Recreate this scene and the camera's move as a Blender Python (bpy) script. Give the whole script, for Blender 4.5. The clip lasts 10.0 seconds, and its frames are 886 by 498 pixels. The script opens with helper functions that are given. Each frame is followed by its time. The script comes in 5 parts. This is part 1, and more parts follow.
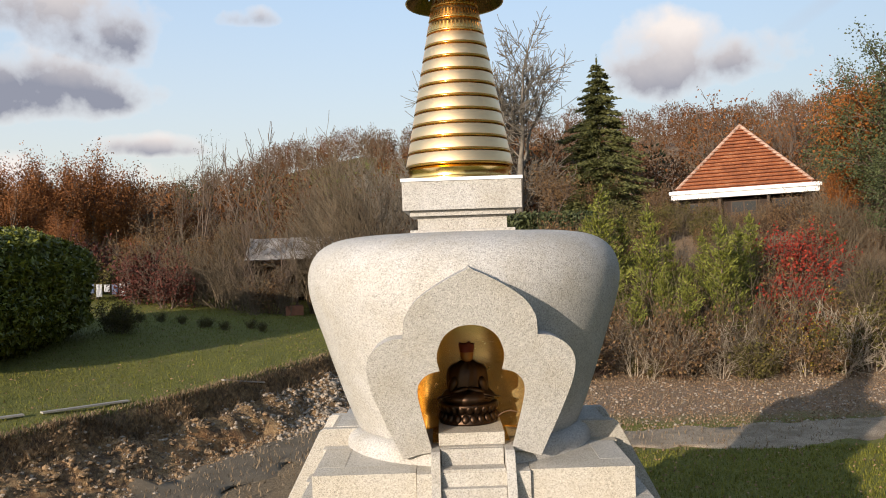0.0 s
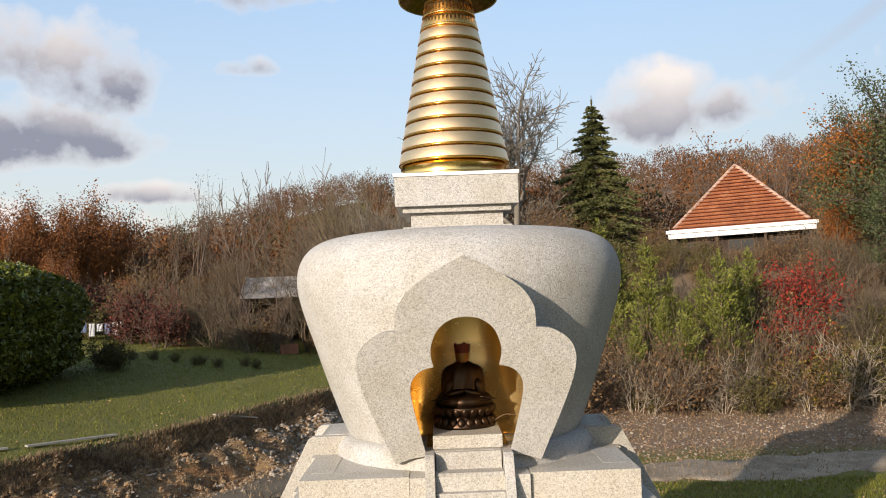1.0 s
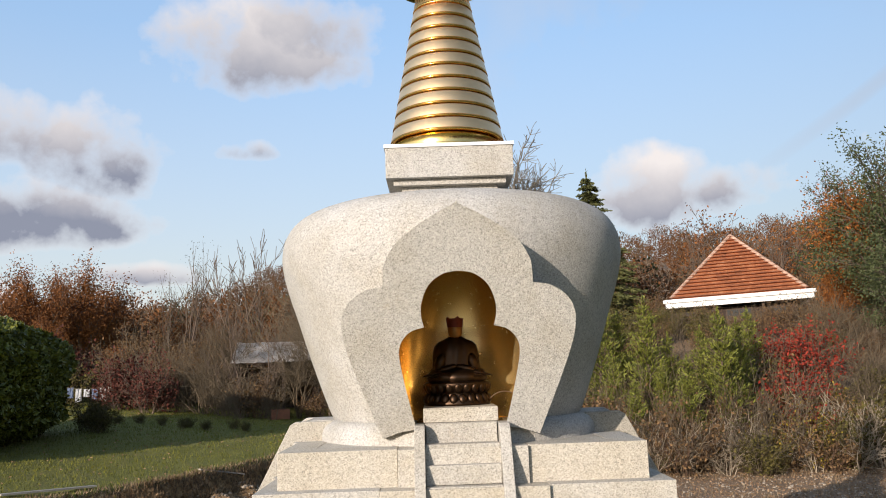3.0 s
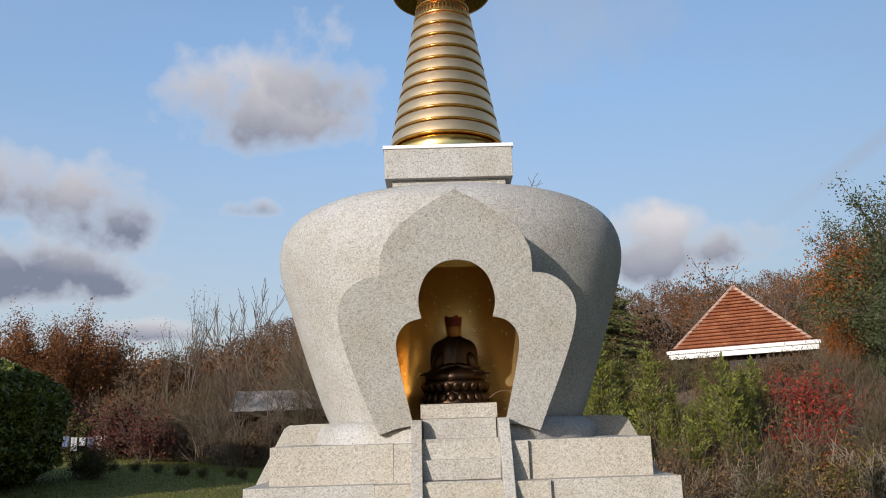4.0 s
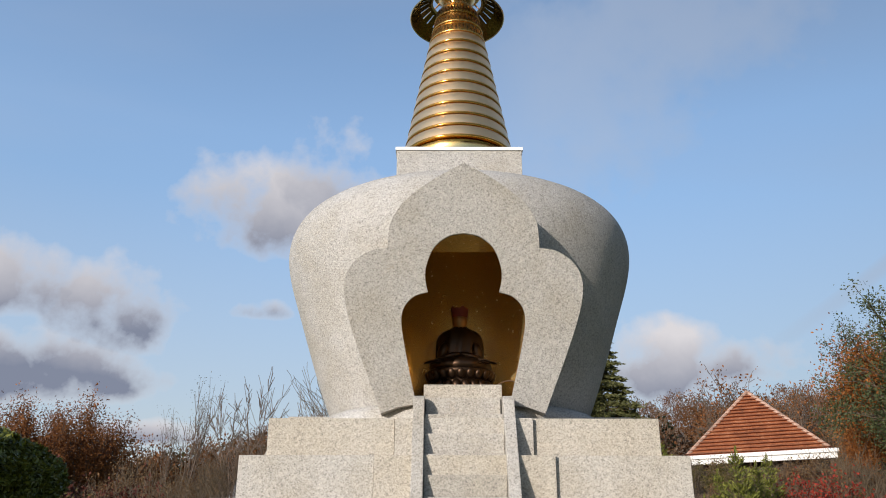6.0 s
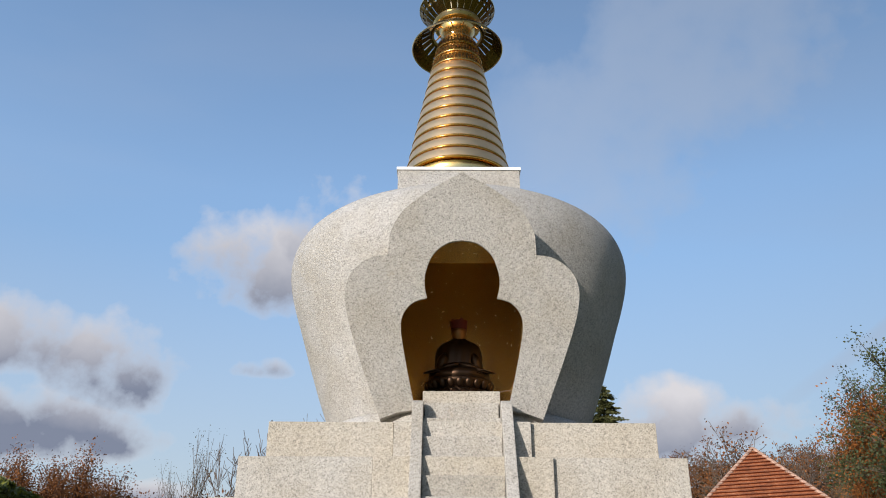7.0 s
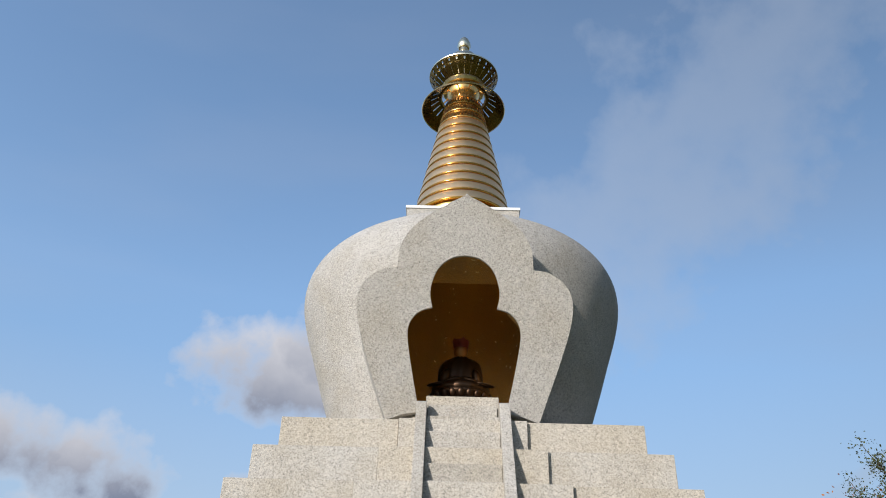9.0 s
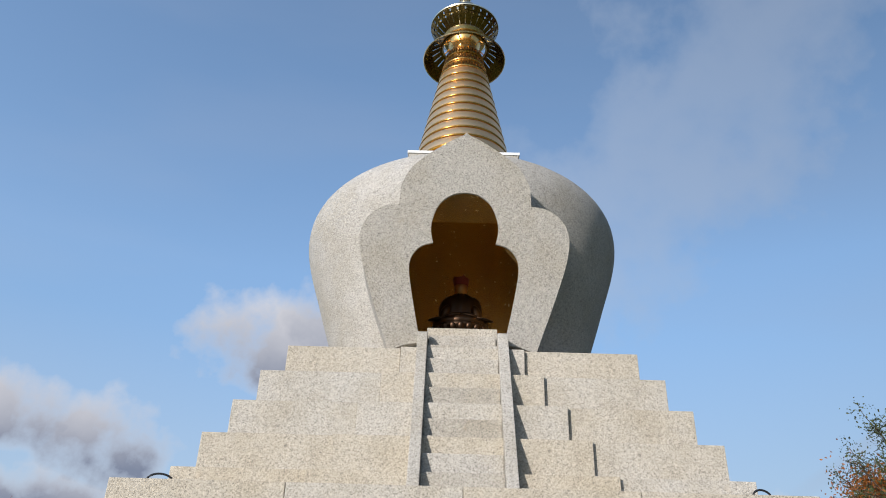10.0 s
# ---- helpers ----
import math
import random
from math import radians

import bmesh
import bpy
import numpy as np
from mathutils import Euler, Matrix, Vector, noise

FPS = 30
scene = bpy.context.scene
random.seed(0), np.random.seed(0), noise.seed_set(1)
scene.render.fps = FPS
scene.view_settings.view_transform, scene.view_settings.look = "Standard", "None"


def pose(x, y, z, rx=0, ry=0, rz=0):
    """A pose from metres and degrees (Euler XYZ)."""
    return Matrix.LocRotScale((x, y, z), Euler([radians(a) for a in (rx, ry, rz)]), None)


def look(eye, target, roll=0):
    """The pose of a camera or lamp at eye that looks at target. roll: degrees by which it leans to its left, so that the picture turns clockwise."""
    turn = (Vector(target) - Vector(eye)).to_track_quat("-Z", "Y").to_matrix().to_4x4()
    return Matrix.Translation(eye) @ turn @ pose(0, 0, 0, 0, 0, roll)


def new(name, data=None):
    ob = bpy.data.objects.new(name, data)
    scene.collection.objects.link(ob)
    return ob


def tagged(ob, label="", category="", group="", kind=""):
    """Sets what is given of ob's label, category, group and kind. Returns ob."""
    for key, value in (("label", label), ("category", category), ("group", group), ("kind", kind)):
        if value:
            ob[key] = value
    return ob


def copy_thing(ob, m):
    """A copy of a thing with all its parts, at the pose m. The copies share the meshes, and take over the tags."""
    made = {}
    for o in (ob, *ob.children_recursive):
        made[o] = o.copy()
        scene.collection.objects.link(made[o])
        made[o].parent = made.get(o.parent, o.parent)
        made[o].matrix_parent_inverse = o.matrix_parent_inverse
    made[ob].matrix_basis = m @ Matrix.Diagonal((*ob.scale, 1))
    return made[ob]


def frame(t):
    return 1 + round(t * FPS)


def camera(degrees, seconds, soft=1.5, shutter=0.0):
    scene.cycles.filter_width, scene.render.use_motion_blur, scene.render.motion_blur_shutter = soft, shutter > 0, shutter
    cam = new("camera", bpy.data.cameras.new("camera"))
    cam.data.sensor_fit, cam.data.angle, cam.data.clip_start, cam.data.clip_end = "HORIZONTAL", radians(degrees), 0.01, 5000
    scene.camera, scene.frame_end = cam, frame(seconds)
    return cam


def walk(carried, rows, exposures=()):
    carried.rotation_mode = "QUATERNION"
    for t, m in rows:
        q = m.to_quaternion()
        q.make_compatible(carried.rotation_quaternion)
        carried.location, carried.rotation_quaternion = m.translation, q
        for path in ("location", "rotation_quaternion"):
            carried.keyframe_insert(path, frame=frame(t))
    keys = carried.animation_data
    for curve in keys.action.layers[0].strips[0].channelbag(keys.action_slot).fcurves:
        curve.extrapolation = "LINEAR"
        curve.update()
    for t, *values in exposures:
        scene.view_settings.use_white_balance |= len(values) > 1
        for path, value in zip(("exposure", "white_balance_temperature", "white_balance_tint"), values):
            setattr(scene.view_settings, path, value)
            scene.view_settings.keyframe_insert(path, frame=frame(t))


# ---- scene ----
cam = camera(58.0, 10.0, soft=1.0)
PATH = [
    (0, (-0.259, -10.369, 6.102), (-0.257, -8.369, 6.081), -1.9),
    (0.5, (-0.242, -10.165, 5.816), (-0.233, -8.166, 5.852), -2.1),
    (1, (-0.243, -10.007, 5.528), (-0.23, -8.009, 5.622), -2.1),
    (1.5, (-0.236, -9.836, 5.231), (-0.219, -7.841, 5.376), -2.2),
    (2, (-0.234, -9.659, 4.928), (-0.213, -7.669, 5.123), -2.3),
    (2.5, (-0.243, -9.576, 4.626), (-0.217, -7.591, 4.864), -2.1),
    (4, (-0.216, -9.3, 3.721), (-0.188, -7.349, 4.16), -1.8),
    (4.5, (-0.227, -9.219, 3.421), (-0.22, -7.28, 3.911), -0.9),
    (5, (-0.231, -9.139, 3.127), (-0.237, -7.213, 3.668), -0.1),
    (5.5, (-0.213, -9.065, 2.842), (-0.212, -7.163, 3.461), 0.1),
    (6.8, (-0.184, -8.975, 2.087), (-0.177, -7.145, 2.893), -0.0),
    (7, (-0.174, -8.982, 2.016), (-0.176, -7.163, 2.848), 0.3),
    (7.5, (-0.176, -9.036, 1.734), (-0.185, -7.258, 2.65), 0.8),
    (8, (-0.177, -9.074, 1.41), (-0.184, -7.335, 2.397), 1.2),
    (8.5, (-0.216, -9.133, 1.151), (-0.21, -7.42, 2.183), 1.2),
    (9, (-0.195, -9.148, 0.857), (-0.205, -7.46, 1.93), 1.6),
    (9.5, (-0.167, -9.188, 0.644), (-0.185, -7.489, 1.699), 1.7),
    (10, (-0.156, -9.165, 0.401), (-0.172, -7.441, 1.416), 1.7),
]
walk(cam, [(t, look(e, g, r)) for t, e, g, r in PATH],
     exposures=[(0, 0.16, 7450, 14.5), (2.0, 0.20, 7350, 14.5), (2.7, 0.20, 7300, 14.5), (3.8, -0.24, 6650, 13), (5.5, -0.20, 6750, 13.5), (7.5, -0.20, 6550, 12.5), (10, -0.21, 6450, 12)])

# ---- light ----
SUN_AZ, SUN_EL = 215.6, 15.2      # degrees clockwise from +y, degrees above the horizon
sun_from = Vector((math.sin(radians(SUN_AZ)) * math.cos(radians(SUN_EL)),
                   math.cos(radians(SUN_AZ)) * math.cos(radians(SUN_EL)), math.sin(radians(SUN_EL))))
sun_data = bpy.data.lights.new("sun", "SUN")
sun_data.energy, sun_data.angle, sun_data.color = 5.0, radians(0.53), (1.0, 0.95, 0.885)
sun = new("sun", sun_data)
sun.matrix_world = look(sun_from * 60, (0, 0, 0))


def wire(tree, *links):
    for a, b in links:
        tree.links.new(a, b)


def math_node(tree, op, a, b=None, clamp=False):
    n = tree.nodes.new("ShaderNodeMath")
    n.operation, n.use_clamp = op, clamp
    for k, v in enumerate((a, b)):
        if v is None:
            continue
        if isinstance(v, (int, float)):
            n.inputs[k].default_value = v
        else:
            tree.links.new(v, n.inputs[k])
    return n.outputs[0]


def mix_color(tree, fac, a, b, blend="MIX"):
    n = tree.nodes.new("ShaderNodeMix")
    n.data_type, n.blend_type = "RGBA", blend
    for k, v in ((0, fac), (6, a), (7, b)):
        if isinstance(v, (int, float)):
            n.inputs[k].default_value = v
        elif isinstance(v, tuple):
            n.inputs[k].default_value = (*v, 1)
        else:
            tree.links.new(v, n.inputs[k])
    return n.outputs[2]


def ramp(tree, fac, stops, interpolation="LINEAR"):
    n = tree.nodes.new("ShaderNodeValToRGB")
    n.color_ramp.interpolation = interpolation
    while len(n.color_ramp.elements) < len(stops):
        n.color_ramp.elements.new(0.5)
    for e, (p, c) in zip(n.color_ramp.elements, stops):
        e.position, e.color = p, (*c, 1) if len(c) == 3 else c
    tree.links.new(fac, n.inputs[0])
    return n.outputs[0]


def noise_node(tree, scale, detail=4.0, rough=0.55, vector=None, dist=0.0):
    n = tree.nodes.new("ShaderNodeTexNoise")
    n.inputs["Scale"].default_value, n.inputs["Detail"].default_value = scale, detail
    n.inputs["Roughness"].default_value, n.inputs["Distortion"].default_value = rough, dist
    if vector is not None:
        tree.links.new(vector, n.inputs["Vector"])
    return n.outputs["Fac"]


# ---- sky ----
world = bpy.data.worlds.new("world")
scene.world = world
world.use_nodes = True
wt = world.node_tree
wt.nodes.clear()
sky = wt.nodes.new("ShaderNodeTexSky")
sky.sky_type, sky.sun_disc = "NISHITA", False
sky.sun_elevation, sky.sun_rotation = radians(SUN_EL), radians(SUN_AZ)
sky.air_density, sky.dust_density, sky.ozone_density = 1.0, 0.6, 1.6
coord = wt.nodes.new("ShaderNodeTexCoord")
sep = wt.nodes.new("ShaderNodeSeparateXYZ")
wire(wt, (coord.outputs["Generated"], sep.inputs[0]))
az = math_node(wt, "MULTIPLY", math_node(wt, "ARCTAN2", sep.outputs[0], sep.outputs[1]), 57.2958)
el = math_node(wt, "MULTIPLY", math_node(wt, "ARCSINE", sep.outputs[2]), 57.2958)
puff = noise_node(wt, 8.5, 7.0, 0.55, coord.outputs["Generated"])
fine = noise_node(wt, 20.0, 5.0, 0.5, coord.outputs["Generated"])
veil_stretch = wt.nodes.new("ShaderNodeMapping")
veil_stretch.inputs["Rotation"].default_value = (0.0, radians(-38), radians(20))
veil_stretch.inputs["Scale"].default_value = (0.8, 2.0, 4.0)
wire(wt, (coord.outputs["Generated"], veil_stretch.inputs[0]))
veil = noise_node(wt, 1.4, 5.0, 0.5, veil_stretch.outputs[0])
# clouds: azimuth, elevation, half width, half height (degrees), greyness
CLOUDS = [(-11.5, 22.4, 8.6, 5.4, 0.55), (-7.5, 24.4, 6.5, 5.4, 0.40), (-22.8, 14.0, 6.0, 4.6, 1.0), (-28.0, 10.2, 7.2, 3.0, 1.2), (-30.5, 15.2, 5.8, 4.4, 0.8),
          (16.4, 11.4, 5.8, 3.8, 0.6), (21.0, 11.2, 5.0, 2.8, 0.75), (-13.2, 15.4, 2.4, 1.2, 1.05),
          (-27.0, 4.8, 9.0, 1.8, 0.1), (-20.0, 6.8, 5.0, 1.2, 0.7), (-42.0, 14.0, 9.0, 4.5, 0.6), (40.0, 12.0, 9.0, 4.0, 0.5)]
cover, grey = None, None
wob = math_node(wt, "ADD", math_node(wt, "MULTIPLY", math_node(wt, "SUBTRACT", puff, 0.5), 3.8),
                math_node(wt, "MULTIPLY", math_node(wt, "SUBTRACT", fine, 0.5), 1.5))
for a0, e0, wa, we, g in CLOUDS:
    da = math_node(wt, "DIVIDE", math_node(wt, "SUBTRACT", az, a0), wa)
    de = math_node(wt, "DIVIDE", math_node(wt, "SUBTRACT", el, e0), we)
    de2 = math_node(wt, "MAXIMUM", de, math_node(wt, "MULTIPLY", de, -1.7))
    r2 = math_node(wt, "ADD", math_node(wt, "MULTIPLY", da, da), math_node(wt, "MULTIPLY", de2, de2))
    body = math_node(wt, "ADD", math_node(wt, "SUBTRACT", 1.35 if g > 1.1 else 0.75, r2), wob)
    c = math_node(wt, "MULTIPLY", math_node(wt, "ADD", body, 0.15), 1.1, clamp=True)
    low = math_node(wt, "ADD", math_node(wt, "MULTIPLY", de, -0.85), math_node(wt, "MULTIPLY", math_node(wt, "SUBTRACT", puff, 0.5), -1.0))
    shade = math_node(wt, "MULTIPLY", math_node(wt, "ADD", low, 0.22 + 0.70 * g, clamp=True), c)
    cover = c if cover is None else math_node(wt, "MAXIMUM", cover, c)
    grey = shade if grey is None else math_node(wt, "MAXIMUM", grey, shade)
haze = math_node(wt, "MULTIPLY", math_node(wt, "SUBTRACT", veil, 0.47), 1.5, clamp=True)
low_haze = math_node(wt, "SUBTRACT", 0.80, math_node(wt, "MULTIPLY", el, 0.034), clamp=True)


def streak(a0, e0, slope, width, strength, rough_n, start):
    """A long soft band of high cloud, or a vapour trail, across the sky."""
    off = math_node(wt, "DIVIDE", math_node(wt, "SUBTRACT", el, math_node(wt, "ADD", math_node(wt, "MULTIPLY", math_node(wt, "SUBTRACT", az, a0), slope), e0)), width)
    off = math_node(wt, "ADD", off, math_node(wt, "MULTIPLY", math_node(wt, "SUBTRACT", puff, 0.5), rough_n))
    band = math_node(wt, "SUBTRACT", 1.0, math_node(wt, "MULTIPLY", off, off), clamp=True)
    onset = math_node(wt, "MULTIPLY", math_node(wt, "SUBTRACT", az, start), 0.12, clamp=True)
    return math_node(wt, "MULTIPLY", math_node(wt, "MULTIPLY", band, onset), strength)


trails = math_node(wt, "MAXIMUM", streak(14.0, 34.0, 0.55, 9.0, 0.42, 3.2, 0.0), streak(26.0, 14.2, 0.58, 0.7, 0.40, 0.6, 21.0))
thin = math_node(wt, "MAXIMUM", math_node(wt, "MULTIPLY", haze, 0.33), math_node(wt, "MULTIPLY", low_haze, 0.9))
lift = mix_color(wt, math_node(wt, "MULTIPLY", el, 0.036, clamp=True), (0.98, 0.98, 1.02), (1.88, 1.96, 2.0))
clear = mix_color(wt, 1.0, sky.outputs[0], lift, "MULTIPLY")
hazed = mix_color(wt, thin, clear, (3.65, 3.85, 4.35))
hazed = mix_color(wt, trails, hazed, (3.9, 4.6, 5.7))
toward = math_node(wt, "SUBTRACT", 0.91, math_node(wt, "MULTIPLY", math_node(wt, "SINE", math_node(wt, "MULTIPLY", az, 0.0174533)), 0.32))
even = wt.nodes.new("ShaderNodeCombineXYZ")
wire(wt, (toward, even.inputs[0]), (toward, even.inputs[1]), (toward, even.inputs[2]))
hazed = mix_color(wt, 1.0, hazed, even.outputs[0], "MULTIPLY")
white = mix_color(wt, grey, (5.3, 5.35, 5.6), (1.65, 1.95, 2.65))
final = mix_color(wt, cover, hazed, white)
bg = wt.nodes.new("ShaderNodeBackground")
bg.inputs[1].default_value = 0.15
out = wt.nodes.new("ShaderNodeOutputWorld")
wire(wt, (final, bg.inputs[0]), (bg.outputs[0], out.inputs[0]))

# ---- materials ----


def material(name, rough=0.8, metal=0.0):
    m = bpy.data.materials.new(name)
    m.use_nodes = True
    t = m.node_tree
    b = t.nodes["Principled BSDF"]
    b.inputs["Roughness"].default_value, b.inputs["Metallic"].default_value = rough, metal
    return m, t, b


def place(t, kind="Object"):
    return t.nodes.new("ShaderNodeTexCoord").outputs[kind]


def relief(t, b, height, strength, distance):
    n = t.nodes.new("ShaderNodeBump")
    n.inputs["Strength"].default_value, n.inputs["Distance"].default_value = strength, distance
    wire(t, (height, n.inputs["Height"]), (n.outputs[0], b.inputs["Normal"]))


def granite(name, light, warm, bump=0.5):
    """Speckled granite: pale feldspar, grey quartz and dark mica grains of two sizes, rust stains, each block its own tint."""
    m, t, b = material(name, 0.82)
    p = place(t)

    def grains(scale):
        v = t.nodes.new("ShaderNodeTexVoronoi")
        v.inputs["Scale"].default_value = scale
        sp = t.nodes.new("ShaderNodeSeparateColor")
        wire(t, (p, v.inputs["Vector"]), (v.outputs["Color"], sp.inputs[0]))
        return sp.outputs[0], sp.outputs[1]
    coarse, pick = grains(74)
    small, _ = grains(150)
    dark = tuple(c * 0.34 for c in light)
    mid = tuple(c * 0.72 for c in light)
    hot = tuple(min(1, c * 1.36) for c in light)
    col_a = ramp(t, coarse, [(0.0, dark), (0.06, dark), (0.11, mid), (0.34, mid), (0.44, light), (0.86, tuple(c * 1.08 for c in light)), (0.93, hot)])
    col_b = ramp(t, small, [(0.0, dark), (0.10, dark), (0.16, mid), (0.45, light), (0.8, tuple(c * 1.08 for c in light)), (1.0, hot)])
    col = mix_color(t, 0.40, col_b, col_a)
    blotch = noise_node(t, 1.6, 5, 0.6, p)
    info = t.nodes.new("ShaderNodeObjectInfo")
    tint = mix_color(t, info.outputs["Random"], (1, 1, 1), warm)
    col = mix_color(t, 1.0, col, tint, "MULTIPLY")
    stain = ramp(t, blotch, [(0.32, (0.88, 0.85, 0.79)), (0.6, (1.0, 1.0, 1.0))])
    col = mix_color(t, 1.0, col, stain, "MULTIPLY")
    rust = math_node(t, "MULTIPLY", math_node(t, "SUBTRACT", noise_node(t, 6.0, 3, 0.5, p), 0.70), 6.0, clamp=True)
    col = mix_color(t, math_node(t, "MULTIPLY", rust, 0.35), col, (0.42, 0.29, 0.15))
    wire(t, (col, b.inputs["Base Color"]))
    rel = math_node(t, "ADD", math_node(t, "MULTIPLY", coarse, 0.35), noise_node(t, 85, 2, 0.6, p))
    relief(t, b, rel, bump, 0.010)
    return m


STONE = granite("granite_block", (0.480, 0.455, 0.412), (1.0, 0.94, 0.83))
STONE_VASE = granite("granite_vase", (0.483, 0.462, 0.426), (1, 1, 1), 0.8)
STONE_STAIR = granite("granite_stair", (0.478, 0.452, 0.410), (0.82, 0.80, 0.75))


def metal(name, color, rough, vary=0.08, streak=0.0):
    m, t, b = material(name, rough, 1.0)
    p = place(t)
    n = noise_node(t, 5, 5, 0.6, p)
    col = mix_color(t, n, tuple(c * (1 - 2 * vary) for c in color), color)
    wire(t, (col, b.inputs["Base Color"]))
    r = math_node(t, "ADD", rough - 0.06, math_node(t, "MULTIPLY", noise_node(t, 18, 4, 0.6, p), 0.14))
    wire(t, (r, b.inputs["Roughness"]))
    relief(t, b, noise_node(t, 3.0, 3, 0.5, p), 0.08, 0.02)
    return m


GOLD = metal("gilded_copper", (0.95, 0.66, 0.27), 0.20)
GOLD_RING = metal("satin_gilt", (1.0, 0.68, 0.36), 0.40, 0.03)
GOLD_LIP = metal("polished_gilt_lip", (0.72, 0.40, 0.09), 0.17, 0.05)
GOLD_NICHE = metal("gold_leaf", (0.86, 0.62, 0.28), 0.24, 0.02)
GOLD_NICHE.node_tree.nodes["Principled BSDF"].inputs["Metallic"].default_value = 0.78
COPPER = metal("polished_copper_gilt", (1.0, 0.60, 0.20), 0.26)
PALE_GOLD = metal("pale_gilt", (0.93, 0.80, 0.55), 0.28)
# dark colour stands in for the dim ground mirrored by the pierced undersides
DARK_GILT = metal("shaded_gilt", (0.24, 0.165, 0.06), 0.26, 0.12)
FLUTE_SHADE = metal("shadowed_copper_gilt", (0.78, 0.38, 0.10), 0.28, 0.1)
BRONZE = metal("dark_bronze", (0.075, 0.046, 0.030), 0.42, 0.2)


def plain(name, color, rough=0.7, spread=0.15, scale=8.0, bump=0.1, metallic=0.0):
    m, t, b = material(name, rough, metallic)
    p = place(t)
    f = math_node(t, "MULTIPLY", math_node(t, "ADD", noise_node(t, scale, 5, 0.6, p), noise_node(t, scale * 9, 3, 0.6, p)), 0.5)
    col = ramp(t, f, [(0.3, tuple(c * (1 - 2 * spread) for c in color)), (0.7, tuple(min(1, c * (1 + spread)) for c in color))])
    wire(t, (col, b.inputs["Base Color"]))
    relief(t, b, noise_node(t, scale * 4, 4, 0.6, p), bump, 0.02)
    return m


WHITE_METAL = plain("white_flashing", (0.82, 0.82, 0.80), 0.45, 0.04)
BLACK_RUBBER = plain("black_rubber", (0.02, 0.02, 0.022), 0.55, 0.1)
RED_PAINT = plain("red_lacquer", (0.14, 0.016, 0.012), 0.6, 0.1)
FACE_GOLD = metal("dull_gold", (0.34, 0.18, 0.08), 0.45)
CABLE_BROWN = plain("brown_cable", (0.10, 0.05, 0.02), 0.5, 0.1)

# ---- mesh helpers ----


def part(name, bm, mat, parent=None, label="", smooth=False):
    me = bpy.data.meshes.new(name)
    bm.to_mesh(me)
    bm.free()
    for m in (mat if isinstance(mat, (list, tuple)) else [mat]):
        me.materials.append(m)
    if smooth:
        me.shade_smooth()
    ob = new(name, me)
    if parent is not None:
        ob.parent = parent
    if label:
        tagged(ob, label)
    return ob


def empty(name, label, category, kind="", group="", at=(0, 0, 0)):
    ob = new(name)
    ob.location = at
    return tagged(ob, label, category, group, kind)


def box_bm(x0, x1, y0, y1, z0, z1, bevel=0.0):
    bm = bmesh.new()
    bmesh.ops.create_cube(bm, size=1)
    for v in bm.verts:
        v.co = Vector((x0 + (v.co.x + 0.5) * (x1 - x0), y0 + (v.co.y + 0.5) * (y1 - y0), z0 + (v.co.z + 0.5) * (z1 - z0)))
    if bevel:
        bmesh.ops.bevel(bm, geom=bm.edges[:], offset=bevel, segments=2, profile=0.6, affect="EDGES")
    return bm


def lathe_bm(profile, n=96, closed=False):
    """A surface of revolution about z from (radius, height) pairs, listed from the bottom up."""
    bm = bmesh.new()
    rings = []
    for r, z in profile:
        if r < 1e-6:
            rings.append([bm.verts.new((0, 0, z))])
        else:
            rings.append([bm.verts.new((r * math.cos(2 * math.pi * k / n), r * math.sin(2 * math.pi * k / n), z)) for k in range(n)])
    pairs = list(zip(rings, rings[1:])) + ([(rings[-1], rings[0])] if closed else [])
    for a, b in pairs:
        for k in range(n):
            j = (k + 1) % n
            if len(a) == 1 and len(b) > 1:
                bm.faces.new((a[0], b[j], b[k]))
            elif len(b) == 1 and len(a) > 1:
                bm.faces.new((a[k], a[j], b[0]))
            elif len(a) > 1:
                bm.faces.new((a[k], a[j], b[j], b[k]))
    return bm


def smooth_curve(pts, steps=6):
    """Catmull-Rom through 2D points."""
    out_pts = []
    for i in range(len(pts) - 1):
        p0, p1, p2, p3 = (Vector(pts[max(0, min(len(pts) - 1, i + k))]) for k in (-1, 0, 1, 2))
        for s in range(steps):
            u = s / steps
            out_pts.append(0.5 * (2 * p1 + (p2 - p0) * u + (2 * p0 - 5 * p1 + 4 * p2 - p3) * u * u + (3 * p1 - p0 - 3 * p2 + p3) * u ** 3))
    out_pts.append(Vector(pts[-1]))
    return out_pts


def tube_bm(points, radius, sides=8, bm=None):
    bm = bm or bmesh.new()
    pts = [Vector(p) for p in points]
    rings = []
    for i, p in enumerate(pts):
        d = (pts[min(i + 1, len(pts) - 1)] - pts[max(i - 1, 0)]).normalized()
        u = d.orthogonal().normalized()
        v = d.cross(u)
        r = radius[i] if isinstance(radius, (list, tuple)) else radius
        rings.append([bm.verts.new(p + r * (math.cos(2 * math.pi * k / sides) * u + math.sin(2 * math.pi * k / sides) * v)) for k in range(sides)])
    for a, b in zip(rings, rings[1:]):
        for k in range(sides):
            bm.faces.new((a[k], a[(k + 1) % sides], b[(k + 1) % sides], b[k]))
    bm.faces.new(rings[0][::-1])
    bm.faces.new(rings[-1])
    return bm

# ---- terrain ----
GROUND = -0.6


def smooth01(u):
    u = max(0.0, min(1.0, u))
    return u * u * (3 - 2 * u)


